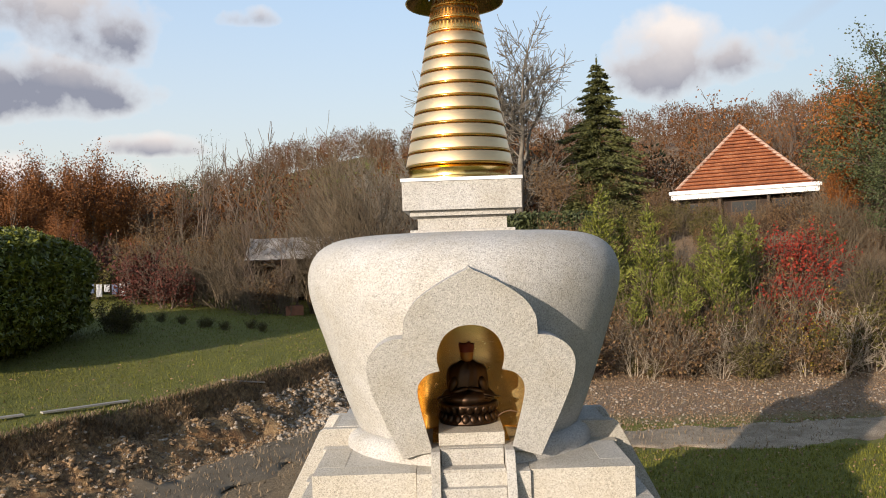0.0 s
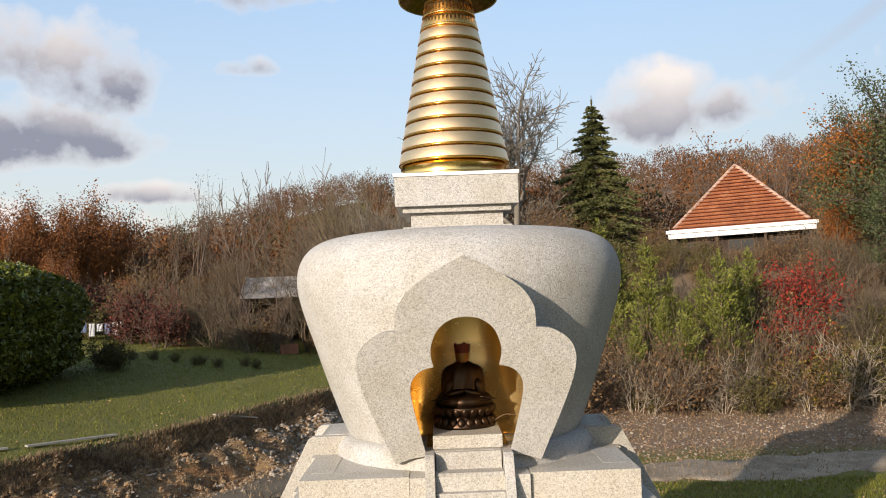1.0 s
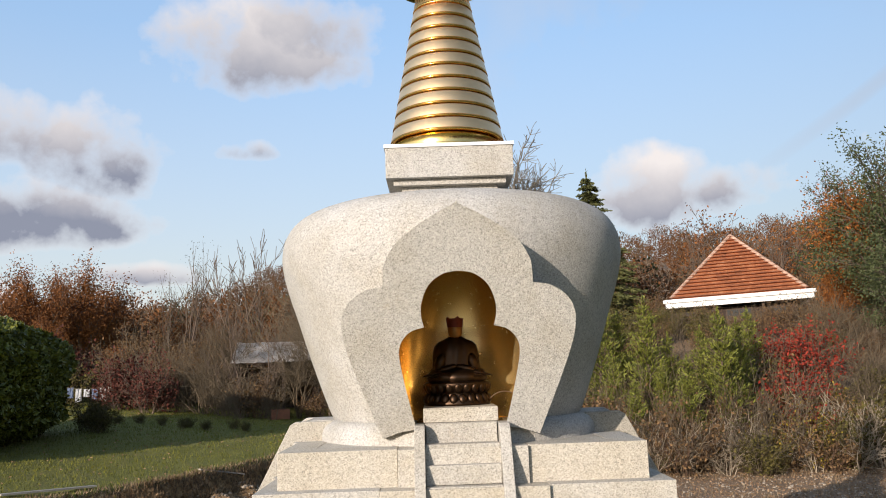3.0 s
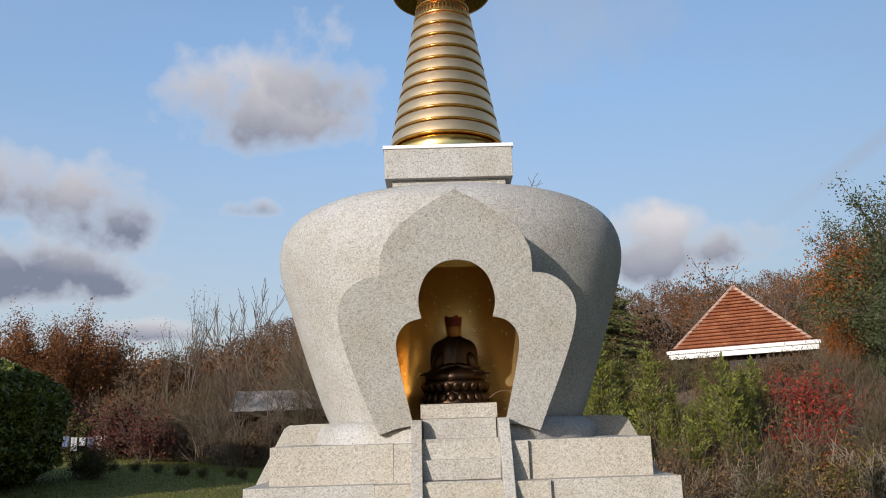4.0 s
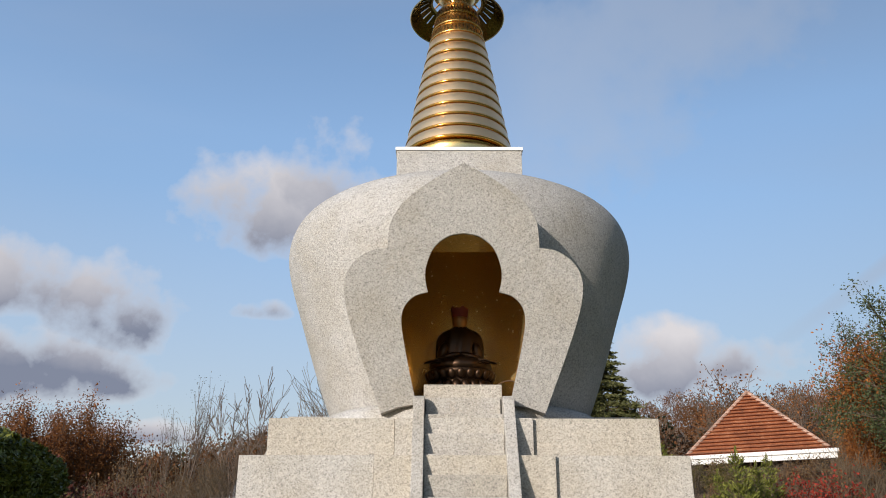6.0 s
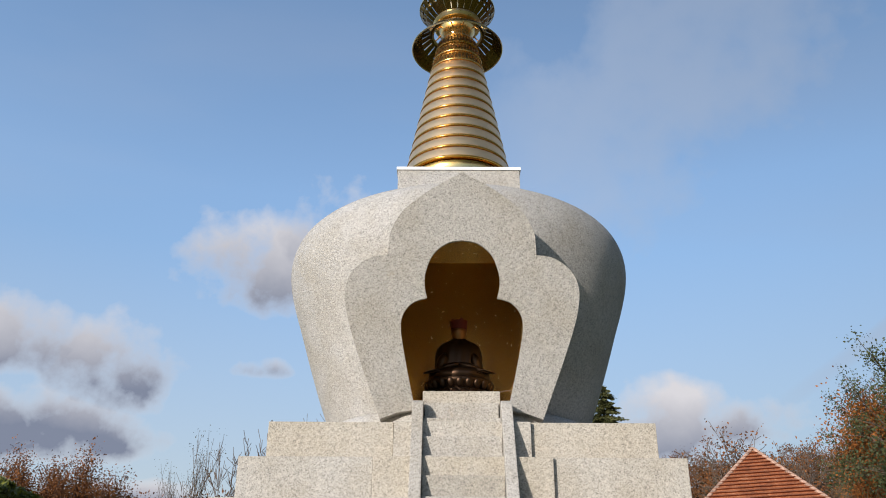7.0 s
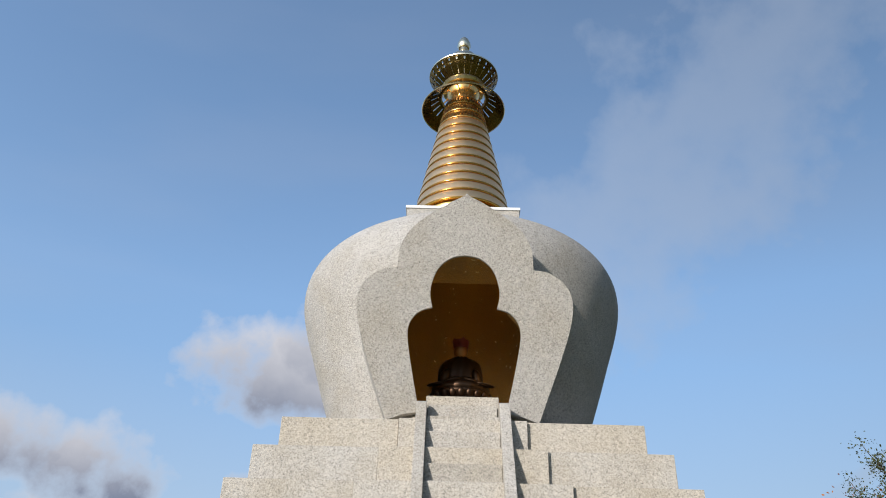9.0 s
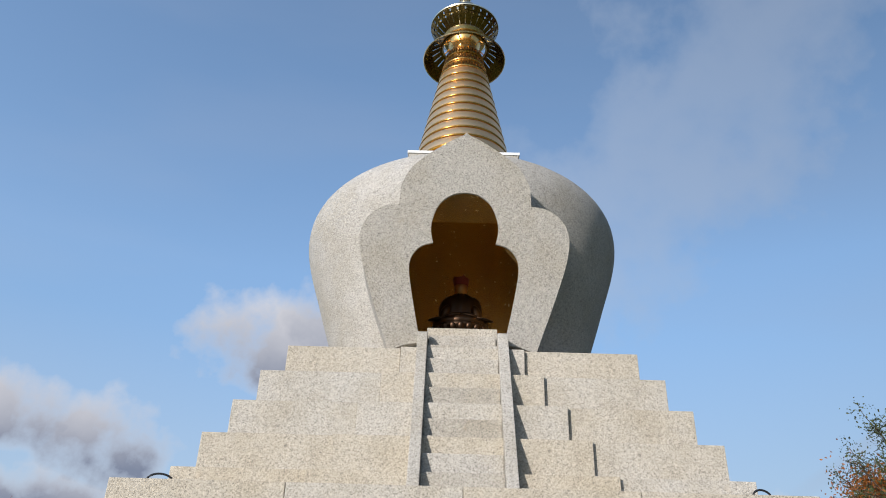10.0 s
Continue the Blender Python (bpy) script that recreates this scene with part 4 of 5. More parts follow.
def make_shrub(name, seed, tall, stems, bark, leaf=None, per=4, size=0.12, label="", spread=0.75, thin=0.009, depth=3, kids=3):
    lb = Limbs(seed)
    root = tagged(new(name), label, "shrub")
    for k in range(stems):
        a = lb.rng.uniform(0, 2 * math.pi)
        o = lb.rng.uniform(0, 0.5)
        d = Vector((math.cos(a) * lb.rng.uniform(0.1, 0.75), math.sin(a) * lb.rng.uniform(0.1, 0.75), 1))
        lb.grow(Vector((o * math.cos(a), o * math.sin(a), -0.15)), d, tall * lb.rng.uniform(0.3, 0.5), 0.03 * tall / 3, depth, spread, kids, 0.1, 0.2, 0.65, 3)
    child("stem", lb.mesh(name + "_stems", bark, thin), root)
    if leaf is not None:
        rng = np.random.default_rng(seed)
        child("foliage", cards(name + "_leaves", round_tips(lb.tips, per, 0.16, rng), size, leaf, rng), root)
    return root


def make_conifer(name, seed, tall, base_r, whorls, leaf, bark, dense, size, label, droop=0.1, young=False, category="tree"):
    rng, rn = np.random.default_rng(seed), random.Random(seed)
    lb = Limbs(seed)
    root = tagged(new(name), label, category)
    lb.seg.append(([(Vector((0.03 * rn.uniform(-1, 1) * i, 0.03 * rn.uniform(-1, 1) * i, -0.25 + (tall + 0.25) * i / 8)), max(0.012, 0.013 * tall * (1 - i / 8.2))) for i in range(9)], 3))
    pts, ways = [], []
    for w in range(whorls):
        u = 0.10 + 0.88 * (w + rn.uniform(-0.3, 0.3)) / whorls
        reach = base_r * (1 - u) ** (0.85 if not young else 0.6) * rn.uniform(0.72, 1.12) + 0.08
        for k in range(rn.randint(5, 8)):
            a = rn.uniform(0, 2 * math.pi)
            rise = (0.62 if young else -droop) + rn.uniform(-0.15, 0.15)
            d = Vector((math.cos(a), math.sin(a), rise)).normalized()
            p0 = Vector((0, 0, u * tall))
            ln = reach * rn.uniform(0.6, 1.05)
            tip = p0 + d * ln + Vector((0, 0, (0.14 if young else -0.10) * ln))
            lb.seg.append(([(p0, 0.012 + 0.005 * ln), (p0 + d * ln * 0.5, 0.010), (tip, 0.005)], 0))
            m_n = max(4, int(dense * ln))
            for j in range(m_n):
                s = rn.uniform(0.18, 1.03)
                q = p0.lerp(tip, s)
                pts.append((q.x + rn.gauss(0, 0.06 + 0.10 * ln * (1 - abs(s - 0.6))), q.y + rn.gauss(0, 0.06 + 0.10 * ln * (1 - abs(s - 0.6))), q.z + rn.gauss(0, 0.06)))
                ways.append((d.x, d.y, 0.9 if young else -0.25))
    for j in range(24):
        pts.append((rn.gauss(0, 0.04), rn.gauss(0, 0.04), tall * rn.uniform(0.93, 1.02)))
        ways.append((0, 0, 1.5))
    child("trunk", lb.mesh(name + "_limbs", bark, 0.008), root)
    child("crown", cards(name + "_needles", pts, size, leaf, rng, 2.6, way=ways), root)
    return root


def set_down(ob, side, ahead, scale=1.0, turn=0.0, sink=0.0):
    x, y = spot(side, ahead)
    ob.matrix_basis = Matrix.Translation((x, y, height(x, y) - sink)) @ Matrix.Rotation(turn, 4, "Z") @ Matrix.Diagonal((scale, scale, scale, 1))
    return ob


def again(ob, side, ahead, scale=1.0, turn=0.0, squash=1.0):
    x, y = spot(side, ahead)
    c = copy_thing(ob, pose(0, 0, 0))
    c.matrix_basis = Matrix.Translation((x, y, height(x, y))) @ Matrix.Rotation(turn, 4, "Z") @ Matrix.Diagonal((scale, scale, scale * squash, 1))
    return c


# evergreen laurel bush on the lawn
def laurel(side, ahead, rx, ry, tall, seed):
    rng = np.random.default_rng(seed)
    root = tagged(new("laurel_bush"), "large dense dark green laurel bush on the lawn", "bush")
    lb = Limbs(seed)
    for k in range(9):
        a = 0.7 * k
        lb.grow(Vector((0.4 * math.cos(a), 0.4 * math.sin(a), -0.3)), Vector((0.5 * math.cos(a), 0.5 * math.sin(a), 1)), tall * 0.4, 0.07, 2, 0.7, 3)
    child("stem", lb.mesh("laurel_stems", BARK_BROWN), root)
    u = rng.normal(size=(70000, 3))
    u /= np.linalg.norm(u, axis=1)[:, None]
    lump = np.array([1 + 0.07 * noise.noise((v[0] * 2.2, v[1] * 2.2, v[2] * 2.2)) + 0.07 * noise.noise((v[0] * 6, v[1] * 6, v[2] * 6)) for v in u])
    deep = rng.uniform(0.82, 1.0, len(u)) ** 0.7
    boxy = (np.abs(u) ** 3.2).sum(1) ** (-1 / 3.2)
    u = u * boxy[:, None]
    pts = np.stack([u[:, 0] * rx, u[:, 1] * ry, tall * 0.46 + u[:, 2] * tall * 0.54], 1)
    pts = np.stack([pts[:, 0] * lump * deep, pts[:, 1] * lump * deep, tall * 0.45 + (pts[:, 2] - tall * 0.45) * lump * deep], 1)
    child("foliage", cards("laurel_leaves_mesh", pts, 0.15, LEAF_LAUREL, rng, 2.0), root)
    core = bmesh.new()
    bmesh.ops.create_icosphere(core, subdivisions=4, radius=1)
    for v in core.verts:
        k = (0.86 + 0.06 * noise.noise(v.co * 2.2)) * sum(abs(c) ** 3.2 for c in v.co) ** (-1 / 3.2)
        v.co = Vector((v.co.x * rx * k, v.co.y * ry * k, tall * 0.45 + v.co.z * tall * 0.47 * k))
    part("inner_foliage", core, LEAF_LAUREL, root, smooth=True)
    return set_down(root, side, ahead)


laurel(-0.625, 34.0, 4.6, 7.4, 5.3, 3)

# the wooded skyline: bare oaks, leafy oaks, a spruce and pines
def rise_to(root, tall):
    """The scale at which a tree stands so tall."""
    return tall / max(v.co.z for ob in root.children for v in ob.data.vertices)


bare_big = make_tree("bare_tree", 19, 14, 0.22, 6, 1.0, 4, BARK_GREY, label="tall leafless tree with pale grey spreading limbs", fork=0.30, up=0.13, thin=0.016)
set_down(bare_big, 0.100, 78, rise_to(bare_big, 21.5), 1.0)
again(bare_big, -0.045, 70, rise_to(bare_big, 13.5), 3.0)
fan_tree = make_tree("bare_tree", 23, 13, 0.16, 5, 0.6, 3, TWIG_TAN, label="leafless tree with many pale upright stems", fork=0.36, up=0.12, trunks=5, lean_to=(-0.45, 0.0), thin=0.015)
set_down(fan_tree, -0.068, 56, rise_to(fan_tree, 13.5), 0.2)
again(fan_tree, -0.19, 58, 0.6, 4.0)
again(fan_tree, -0.085, 52, 0.7, 0.5)
again(fan_tree, -0.12, 54, 0.6, 2.5)
again(fan_tree, -0.25, 56, 0.5, 1.5)
bare_mid = make_tree("bare_tree", 37, 11, 0.17, 5, 0.7, 3, BARK_BROWN, label="leafless tree with fine brown twigs", fork=0.32, up=0.2, thin=0.018)
set_down(bare_mid, -0.225, 70, 1.25)
again(bare_mid, -0.262, 68, 1.1, 2.9)
for side, ahead, s, tn in ((-0.31, 72, 0.9, 1.0), (-0.17, 74, 0.95, 2.4), (0.33, 96, 1.05, 1.9), (0.44, 84, 0.95, 5.0), (-0.13, 64, 0.75, 3.6)):
    again(bare_mid, side, ahead, s, tn)
red_tree = make_tree("oak_tree", 67, 16, 0.25, 6, 0.9, 3, BARK_BROWN, LEAF_RUST, 3, 0.16, 0.35, label="broad oak with sparse rust leaves on fine twigs behind the house", fork=0.23, up=0.14, thin=0.022)
set_down(red_tree, 0.392, 100, rise_to(red_tree, 17.0))
again(red_tree, 0.43, 106, rise_to(red_tree, 14.5), 2.0)
poplar = make_tree("poplar", 41, 12, 0.12, 4, 0.4, 3, BARK_BROWN, LEAF_OLIVE, 5, 0.075, 0.3, label="slender poplar with a few yellowing leaves", fork=0.4, up=0.5)
set_down(poplar, -0.300, 66, rise_to(poplar, 13.2))
again(poplar, -0.325, 67, rise_to(poplar, 10.6), 2.0)

oak = make_tree("oak_tree", 53, 12.5, 0.26, 5, 0.72, 3, BARK_BROWN, LEAF_RUST, 60, 0.095, 0.42, label="autumn oak with rust brown leaves", fork=0.25, thin=0.02)
set_down(oak, -0.50, 76, 1.34)
for side, ahead, s, tn in ((-0.43, 80, 1.42, 1.1), (-0.56, 74, 1.28, 2.0), (-0.405, 86, 1.25, 3.7), (-0.62, 80, 1.3, 0.4), (-0.70, 78, 1.4, 1.0), (0.62, 74, 1.1, 2.2), (-0.475, 62, 0.72, 5.2), (-0.53, 70, 1.05, 3.0), (-0.46, 84, 1.35, 4.4)):
    again(oak, side, ahead, s, tn)
brown_oak = make_tree("oak_tree", 59, 10, 0.22, 5, 0.75, 3, BARK_BROWN, LEAF_BROWN, 18, 0.105, 0.5, label="autumn oak with thin brown foliage", fork=0.26, thin=0.02)
set_down(brown_oak, -0.35, 64, 0.8)
for side, ahead, s, tn in ((-0.28, 62, 0.78, 1.4), (-0.24, 60, 0.7, 2.3), (-0.18, 66, 0.75, 3.2), (-0.385, 58, 0.6, 0.2), (-0.33, 54, 0.5, 4.2), (0.14, 70, 0.8, 4.0), (0.20, 82, 0.8, 2.0),
                           (0.378, 102, 1.5, 5.4), (0.46, 90, 1.0, 0.9), (0.50, 78, 0.9, 3.3), (0.545, 66, 0.8, 1.2), (0.06, 74, 0.8, 1.3), (0.27, 78, 0.6, 0.3)):
    again(brown_oak, side, ahead, s, tn)
orange = make_tree("maple_tree", 61, 8, 0.16, 5, 0.7, 3, BARK_BROWN, LEAF_ORANGE, 60, 0.080, 0.45, label="small maple with bright orange leaves", fork=0.26)
set_down(orange, -0.475, 66, 0.85)
again(orange, -0.385, 72, 0.7, 2.2)
again(orange, 0.555, 58, rise_to(orange, 12.6), 3.2)
again(orange, 0.525, 66, rise_to(orange, 10.5), 1.2)
again(orange, 0.515, 58, rise_to(orange, 6.0), 4.2)

spruce = make_conifer("spruce_tree", 71, 18.0, 7.8, 46, LEAF_SPRUCE, BARK_GREY, 44, 0.17, "tall dark green spruce with drooping branches", droop=0.22)
set_down(spruce, 0.200, 84, 1.0)
dark_pine = make_tree("pine_tree", 73, 12.5, 0.26, 4, 0.85, 4, BARK_BROWN, LEAF_DARKPINE, 60, 0.095, 0.30, label="large dark green pine with spreading clumped branches", fork=0.30, up=0.12, thin=0.02)
set_down(dark_pine, 0.612, 54, 1.30)
again(dark_pine, 0.545, 58, 0.85, 2.0)
again(dark_pine, 0.575, 60, 1.15, 5.0)
again(dark_pine, 0.66, 56, 1.1, 4.0)
again(dark_pine, 0.60, 49, 0.95, 1.0)
young = make_conifer("young_pine", 79, 6.2, 1.42, 18, LEAF_PINE, BARK_BROWN, 40, 0.068, "slender young pine with light green needles", young=True)
tagged(young, group="young pines on the bank")
set_down(young, 0.258, 41, 1.18)
for side, ahead, s, tn in ((0.348, 39, 1.12, 1.0), (0.305, 38, 0.80, 2.0), (0.20, 44, 1.25, 3.0), (0.285, 42, 0.85, 4.0), (0.225, 46, 0.9, 5.0), (0.37, 42, 0.95, 2.7), (0.325, 43, 0.85, 0.5), (0.24, 38.5, 0.62, 1.6), (0.275, 39.5, 0.72, 3.9), (0.36, 40.5, 0.85, 5.5), (0.215, 41, 0.75, 0.9), (0.385, 45, 0.9, 1.2), (0.18, 48, 0.8, 2.2)):
    again(young, side, ahead, s, tn)

# undergrowth on the bank
thicket = make_shrub("shrub", 83, 3.4, 13, TWIG_TAN, label="tangled leafless shrub with pale tan twigs")
thicket_b = make_shrub("shrub", 87, 3.0, 12, TWIG_RED, LEAF_BROWN, 3, 0.11, label="tangled shrub with reddish twigs and brown leaves")
thicket_c = make_shrub("shrub", 89, 2.6, 11, TWIG_TAN, LEAF_OLIVE, 8, 0.11, label="scrubby bush with olive yellow leaves")
red_bush = make_shrub("shrub", 97, 3.2, 11, BARK_BROWN, LEAF_RED, 9, 0.095, label="shrub with scarlet autumn leaves", thin=0.012)
set_down(thicket, 0.30, 36.5, 0.9)
set_down(thicket_b, 0.42, 37, 0.9)
set_down(thicket_c, 0.38, 36, 0.7)
set_down(red_bush, 0.425, 41.5, 1.2)
again(red_bush, 0.455, 46, 1.3, 2.0)
again(red_bush, 0.43, 47, 1.25, 5.0)
again(red_bush, 0.435, 39, 0.75, 4.0)
maroon_bush = make_shrub("shrub", 103, 3.2, 13, BARK_BROWN, LEAF_MAROON, 6, 0.12, label="rounded shrub with dull maroon leaves", thin=0.012)
set_down(maroon_bush, -0.345, 52, 0.95)
again(maroon_bush, -0.385, 54, 0.9, 2.5)
again(maroon_bush, -0.362, 55, 1.2, 4.5)
again(maroon_bush, -0.44, 60, 1.3, 1.5)
rn = random.Random(5)
dead = make_shrub("shrub", 101, 3.0, 7, plain("bleached_wood", (0.33, 0.265, 0.19), 0.9, 0.2, 3), label="dead shrub with bleached pale branches", thin=0.010, kids=3, spread=1.0)
set_down(dead, 0.335, 37.2, 1.0)
for side, ahead, sc in ((0.30, 36.4, 0.8), (0.50, 36.5, 1.1), (0.535, 37, 1.2), (0.235, 36.6, 0.9), (0.255, 36.3, 0.7), (0.45, 36.5, 0.8), (0.39, 36.5, 0.9), (0.56, 36.5, 1.0), (0.27, 37.2, 1.0), (0.345, 36.2, 0.8), (0.485, 38, 1.2)):
    again(dead, side, ahead, sc, 9 * side * ahead)
yellow_bush = make_shrub("shrub", 107, 2.6, 9, TWIG_TAN, LEAF_YELLOW, 4, 0.10, label="open shrub with clear yellow autumn leaves")
set_down(yellow_bush, 0.405, 37.5, 0.9)
for side, ahead, sc in ((0.47, 38.5, 0.9), (0.435, 37, 0.7), (0.36, 37.5, 0.5), (0.50, 41, 0.9)):
    again(yellow_bush, side, ahead, sc, 5 * side * ahead)
kinds = [thicket, thicket, thicket, thicket_b, thicket_b, thicket_c]
for k in range(48):
    again(rn.choice([thicket, thicket_b, thicket_b, thicket_c]), rn.uniform(0.25, 0.50), rn.uniform(52, 63), rn.uniform(0.55, 0.85), rn.uniform(0, 6.28))
for k in range(150):
    ahead = rn.uniform(36.0, 60.0)
    side = rn.uniform(0.10, 0.66)
    if ahead > 47 and 0.25 < side < 0.48:
        ahead = rn.uniform(37, 47)
    again(rn.choice(kinds), side, ahead, rn.uniform(0.6, 1.15), rn.uniform(0, 6.28))
for k in range(16):
    again(rn.choice([thicket_b, thicket_b, thicket_c, thicket]), rn.uniform(0.26, 0.36), rn.uniform(45, 53), rn.uniform(0.55, 0.85), rn.uniform(0, 6.28))
for k in range(46):
    again(rn.choice([thicket, thicket_b, thicket_b, thicket]), rn.uniform(-0.42, -0.08), rn.uniform(58, 68), rn.uniform(0.8, 1.5), rn.uniform(0, 6.28))
for k in range(14):
    again(rn.choice([thicket_b, thicket_c]), rn.uniform(-0.62, -0.44), rn.uniform(56, 66), rn.uniform(0.8, 1.4), rn.uniform(0, 6.28))
for side, ahead, s in ((0.30, 37.0, 0.32), (0.262, 36.6, 0.36), (0.235, 37.2, 0.3), (0.40, 36.2, 0.35)):
    again(thicket_c, side, ahead, s, ahead)

# clipped evergreen hedge beyond the monument
rng = np.random.default_rng(8)
n_h = 9000
pts = np.stack([rng.uniform(-3.4, 3.4, n_h), rng.normal(0, 0.45, n_h), rng.uniform(0.0, 2.3, n_h) + 0.22 * np.sin(np.linspace(0, 900, n_h))], 1)
hedge = tagged(new("hedge"), "clipped dark green evergreen hedge on the bank", "hedge")
child("foliage", cards("hedge_leaves", pts, 0.17, LEAF_DARKPINE, rng, 2.0, up=0.8), hedge)
set_down(hedge, 0.135, 57, 1.0)

# far woods on the hill: crowns of twigs and thin foliage, one sheet of stuff
def woods(name, mat, count, seed, size, kind_up, share, belt=False):
    rng = np.random.default_rng(seed)
    rs = random.Random(seed)
    pts, ways, made = [], [], 0
    while made < count:
        if belt:
            # an added, unseen belt dims the stupa's shaded side, open towards the low sun
            a, far = radians(rs.uniform(52, 172)), rs.uniform(36, 74)
            x, y, ahead = far * math.sin(a), far * math.cos(a) - 5, 999
        else:
            side, ahead = rs.uniform(-0.85, 0.80), 88 + 250 * rs.random() ** 1.25
            x, y = spot(side, ahead)
        if abs(x - 28) < 11 and ahead < 92:
            continue
        made += 1
        z = height(x, y)
        tall, wide = rs.uniform(6.5, 11.5) * (1.6 if belt else 1), rs.uniform(1.9, 3.6)
        n = int(share * rs.uniform(0.7, 1.3))
        u = rng.normal(size=(n, 3))
        u /= np.linalg.norm(u, axis=1)[:, None]
        rad = rng.uniform(0.35, 1.0, (n, 1)) ** 0.5
        q = u * rad
        c = np.stack([x + q[:, 0] * wide, y + q[:, 1] * wide, z + tall * 0.56 + q[:, 2] * tall * 0.46], 1)
        pts.append(c)
        ways.append(np.stack([u[:, 0] * 0.8, u[:, 1] * 0.8, np.full(n, kind_up)], 1))
    me = cards(name, np.concatenate(pts), size, mat, rng, 3.2 if kind_up > 0.6 else 1.4, way=np.concatenate(ways))
    return tagged(new(name, me), "autumn woods of brown and grey trees: distant on the hill, unseen in the belt", "woods", kind="stuff")


FAR_RUST = leaf_material("far_rust_crowns", (0.060, 0.024, 0.009), (0.195, 0.082, 0.029), 0.9, 0.03)
FAR_GREY = leaf_material("far_grey_crowns", (0.055, 0.036, 0.022), (0.165, 0.110, 0.070), 0.9, 0.04)
woods("far_woods", FAR_RUST, 780, 1, 0.27, 0.4, 460)
woods("far_bare_woods", FAR_GREY, 640, 2, 0.22, 1.0, 300)
woods("far_evergreen_woods", leaf_material("far_green_crowns", (0.016, 0.026, 0.012), (0.05, 0.06, 0.024), 0.9, 0.05), 60, 3, 0.36, 0.3, 300)
# out of view, added to block low sky beside and behind the viewpoint
woods("woods_belt", FAR_RUST, 260, 4, 0.5, 0.4, 260, True)

# ---- shed, washing line, planks ----
shed = empty("shed", "old open wooden shed with pale corrugated roof", "shed")
OLD_ROOF = plain("weathered_sheet_roof", (0.60, 0.55, 0.50), 0.85, 0.38, 1.1, 0.3)
bm = bmesh.new()
rows = []
for i in range(61):
    x = -5.2 + 10.4 * i / 60
    rows.append([bm.verts.new((x, y, z + 0.012 * math.sin(i * 2.4) - 0.05 * noise.noise((i * 0.35, y * 0.6, 2.0)))) for y, z in ((-2.4, 2.85), (0.6, 4.05), (2.8, 3.2))])
for a, c in zip(rows, rows[1:]):
    for k in range(2):
        bm.faces.new((a[k], c[k], c[k + 1], a[k + 1]))
bmesh.ops.solidify(bm, geom=bm.faces[:], thickness=0.04)
part("roof", bm, OLD_ROOF, shed)
part("back_wall", box_bm(-5.0, 5.0, 2.4, 2.5, -0.3, 2.98), DARK_WOOD, shed)
for x in (-5.0, 4.9):
    part("side_wall", box_bm(x, x + 0.1, -1.2, 2.4, -0.3, 2.9), DARK_WOOD, shed)
for x in (-5.0, -2.5, 0.0, 2.5, 4.9):
    part("post", box_bm(x, x + 0.14, -2.3, -2.16, -0.3, 2.76, 0.01), DARK_WOOD, shed)
for k in range(11):
    part("board", box_bm(0.2 + 0.22 * k, 0.4 + 0.22 * k, -1.8, -1.76, -0.2, 1.2 + 0.1 * (k % 3), 0.004), DARK_WOOD, shed)
set_down(shed, -0.128, 57, 1.22, 0.12)
again(fan_tree, -0.165, 51.5, 0.42, 1.7)
again(bare_mid, -0.205, 51, 0.52, 0.7)
again(bare_mid, -0.14, 52, 0.50, 2.7)
again(bare_mid, -0.235, 52, 0.62, 5.1)
for side, ahead, sc in ((-0.235, 50, 0.9), (-0.215, 51, 1.0), (-0.195, 50, 0.75), (-0.25, 52, 1.1), (-0.145, 51, 0.7), (-0.125, 50.5, 0.9), (-0.275, 53, 1.2), (-0.30, 54, 1.2), (-0.33, 54, 1.0)):
    again(thicket if ahead != 51 else thicket_b, side, ahead, sc, 7 * ahead)
box_o = tagged(part("crate", box_bm(-0.55, 0.55, -0.4, 0.4, 0.0, 0.6, 0.02), plain("orange_brick", (0.22, 0.09, 0.05), 0.9, 0.2, 6)), "low orange brown crate beside the old shed", "crate")
set_down(box_o, -0.188, 50.5, 1.0, 0.3)

line = empty("washing_line", "washing line with white and blue cloths between two posts", "washing line")
CLOTH_W, CLOTH_B = plain("white_cloth", (0.75, 0.75, 0.76), 0.9, 0.08, 4), plain("blue_cloth", (0.22, 0.28, 0.42), 0.9, 0.1, 4)
part("line", tube_bm([(-2.2 + 4.4 * u, 0, 1.75 - 0.35 * math.sin(math.pi * u)) for u in np.linspace(0, 1, 12)], 0.012, 5), BARK_GREY, line)
for x in (-2.2, 2.2):
    part("post", box_bm(x - 0.05, x + 0.05, -0.05, 0.05, -0.3, 1.85, 0.01), DARK_WOOD, line)
for k in range(7):
    x = -1.9 + 0.55 * k
    bm = bmesh.new()
    w, top = 0.40, 1.74 - 0.35 * math.sin(math.pi * (x + 2.2) / 4.4)
    g = [[bm.verts.new((x + w * i / 5, 0.03 * math.sin(2.2 * i + j), top - (0.55 + 0.2 * (k % 3)) * j / 4)) for i in range(6)] for j in range(5)]
    for a, c in zip(g, g[1:]):
        for i in range(5):
            bm.faces.new((a[i], a[i + 1], c[i + 1], c[i]))
    bmesh.ops.solidify(bm, geom=bm.faces[:], thickness=0.01)
    part("cloth", bm, CLOTH_B if k in (1, 4) else CLOTH_W, line)
set_down(line, -0.420, 54, 0.9, 0.2)

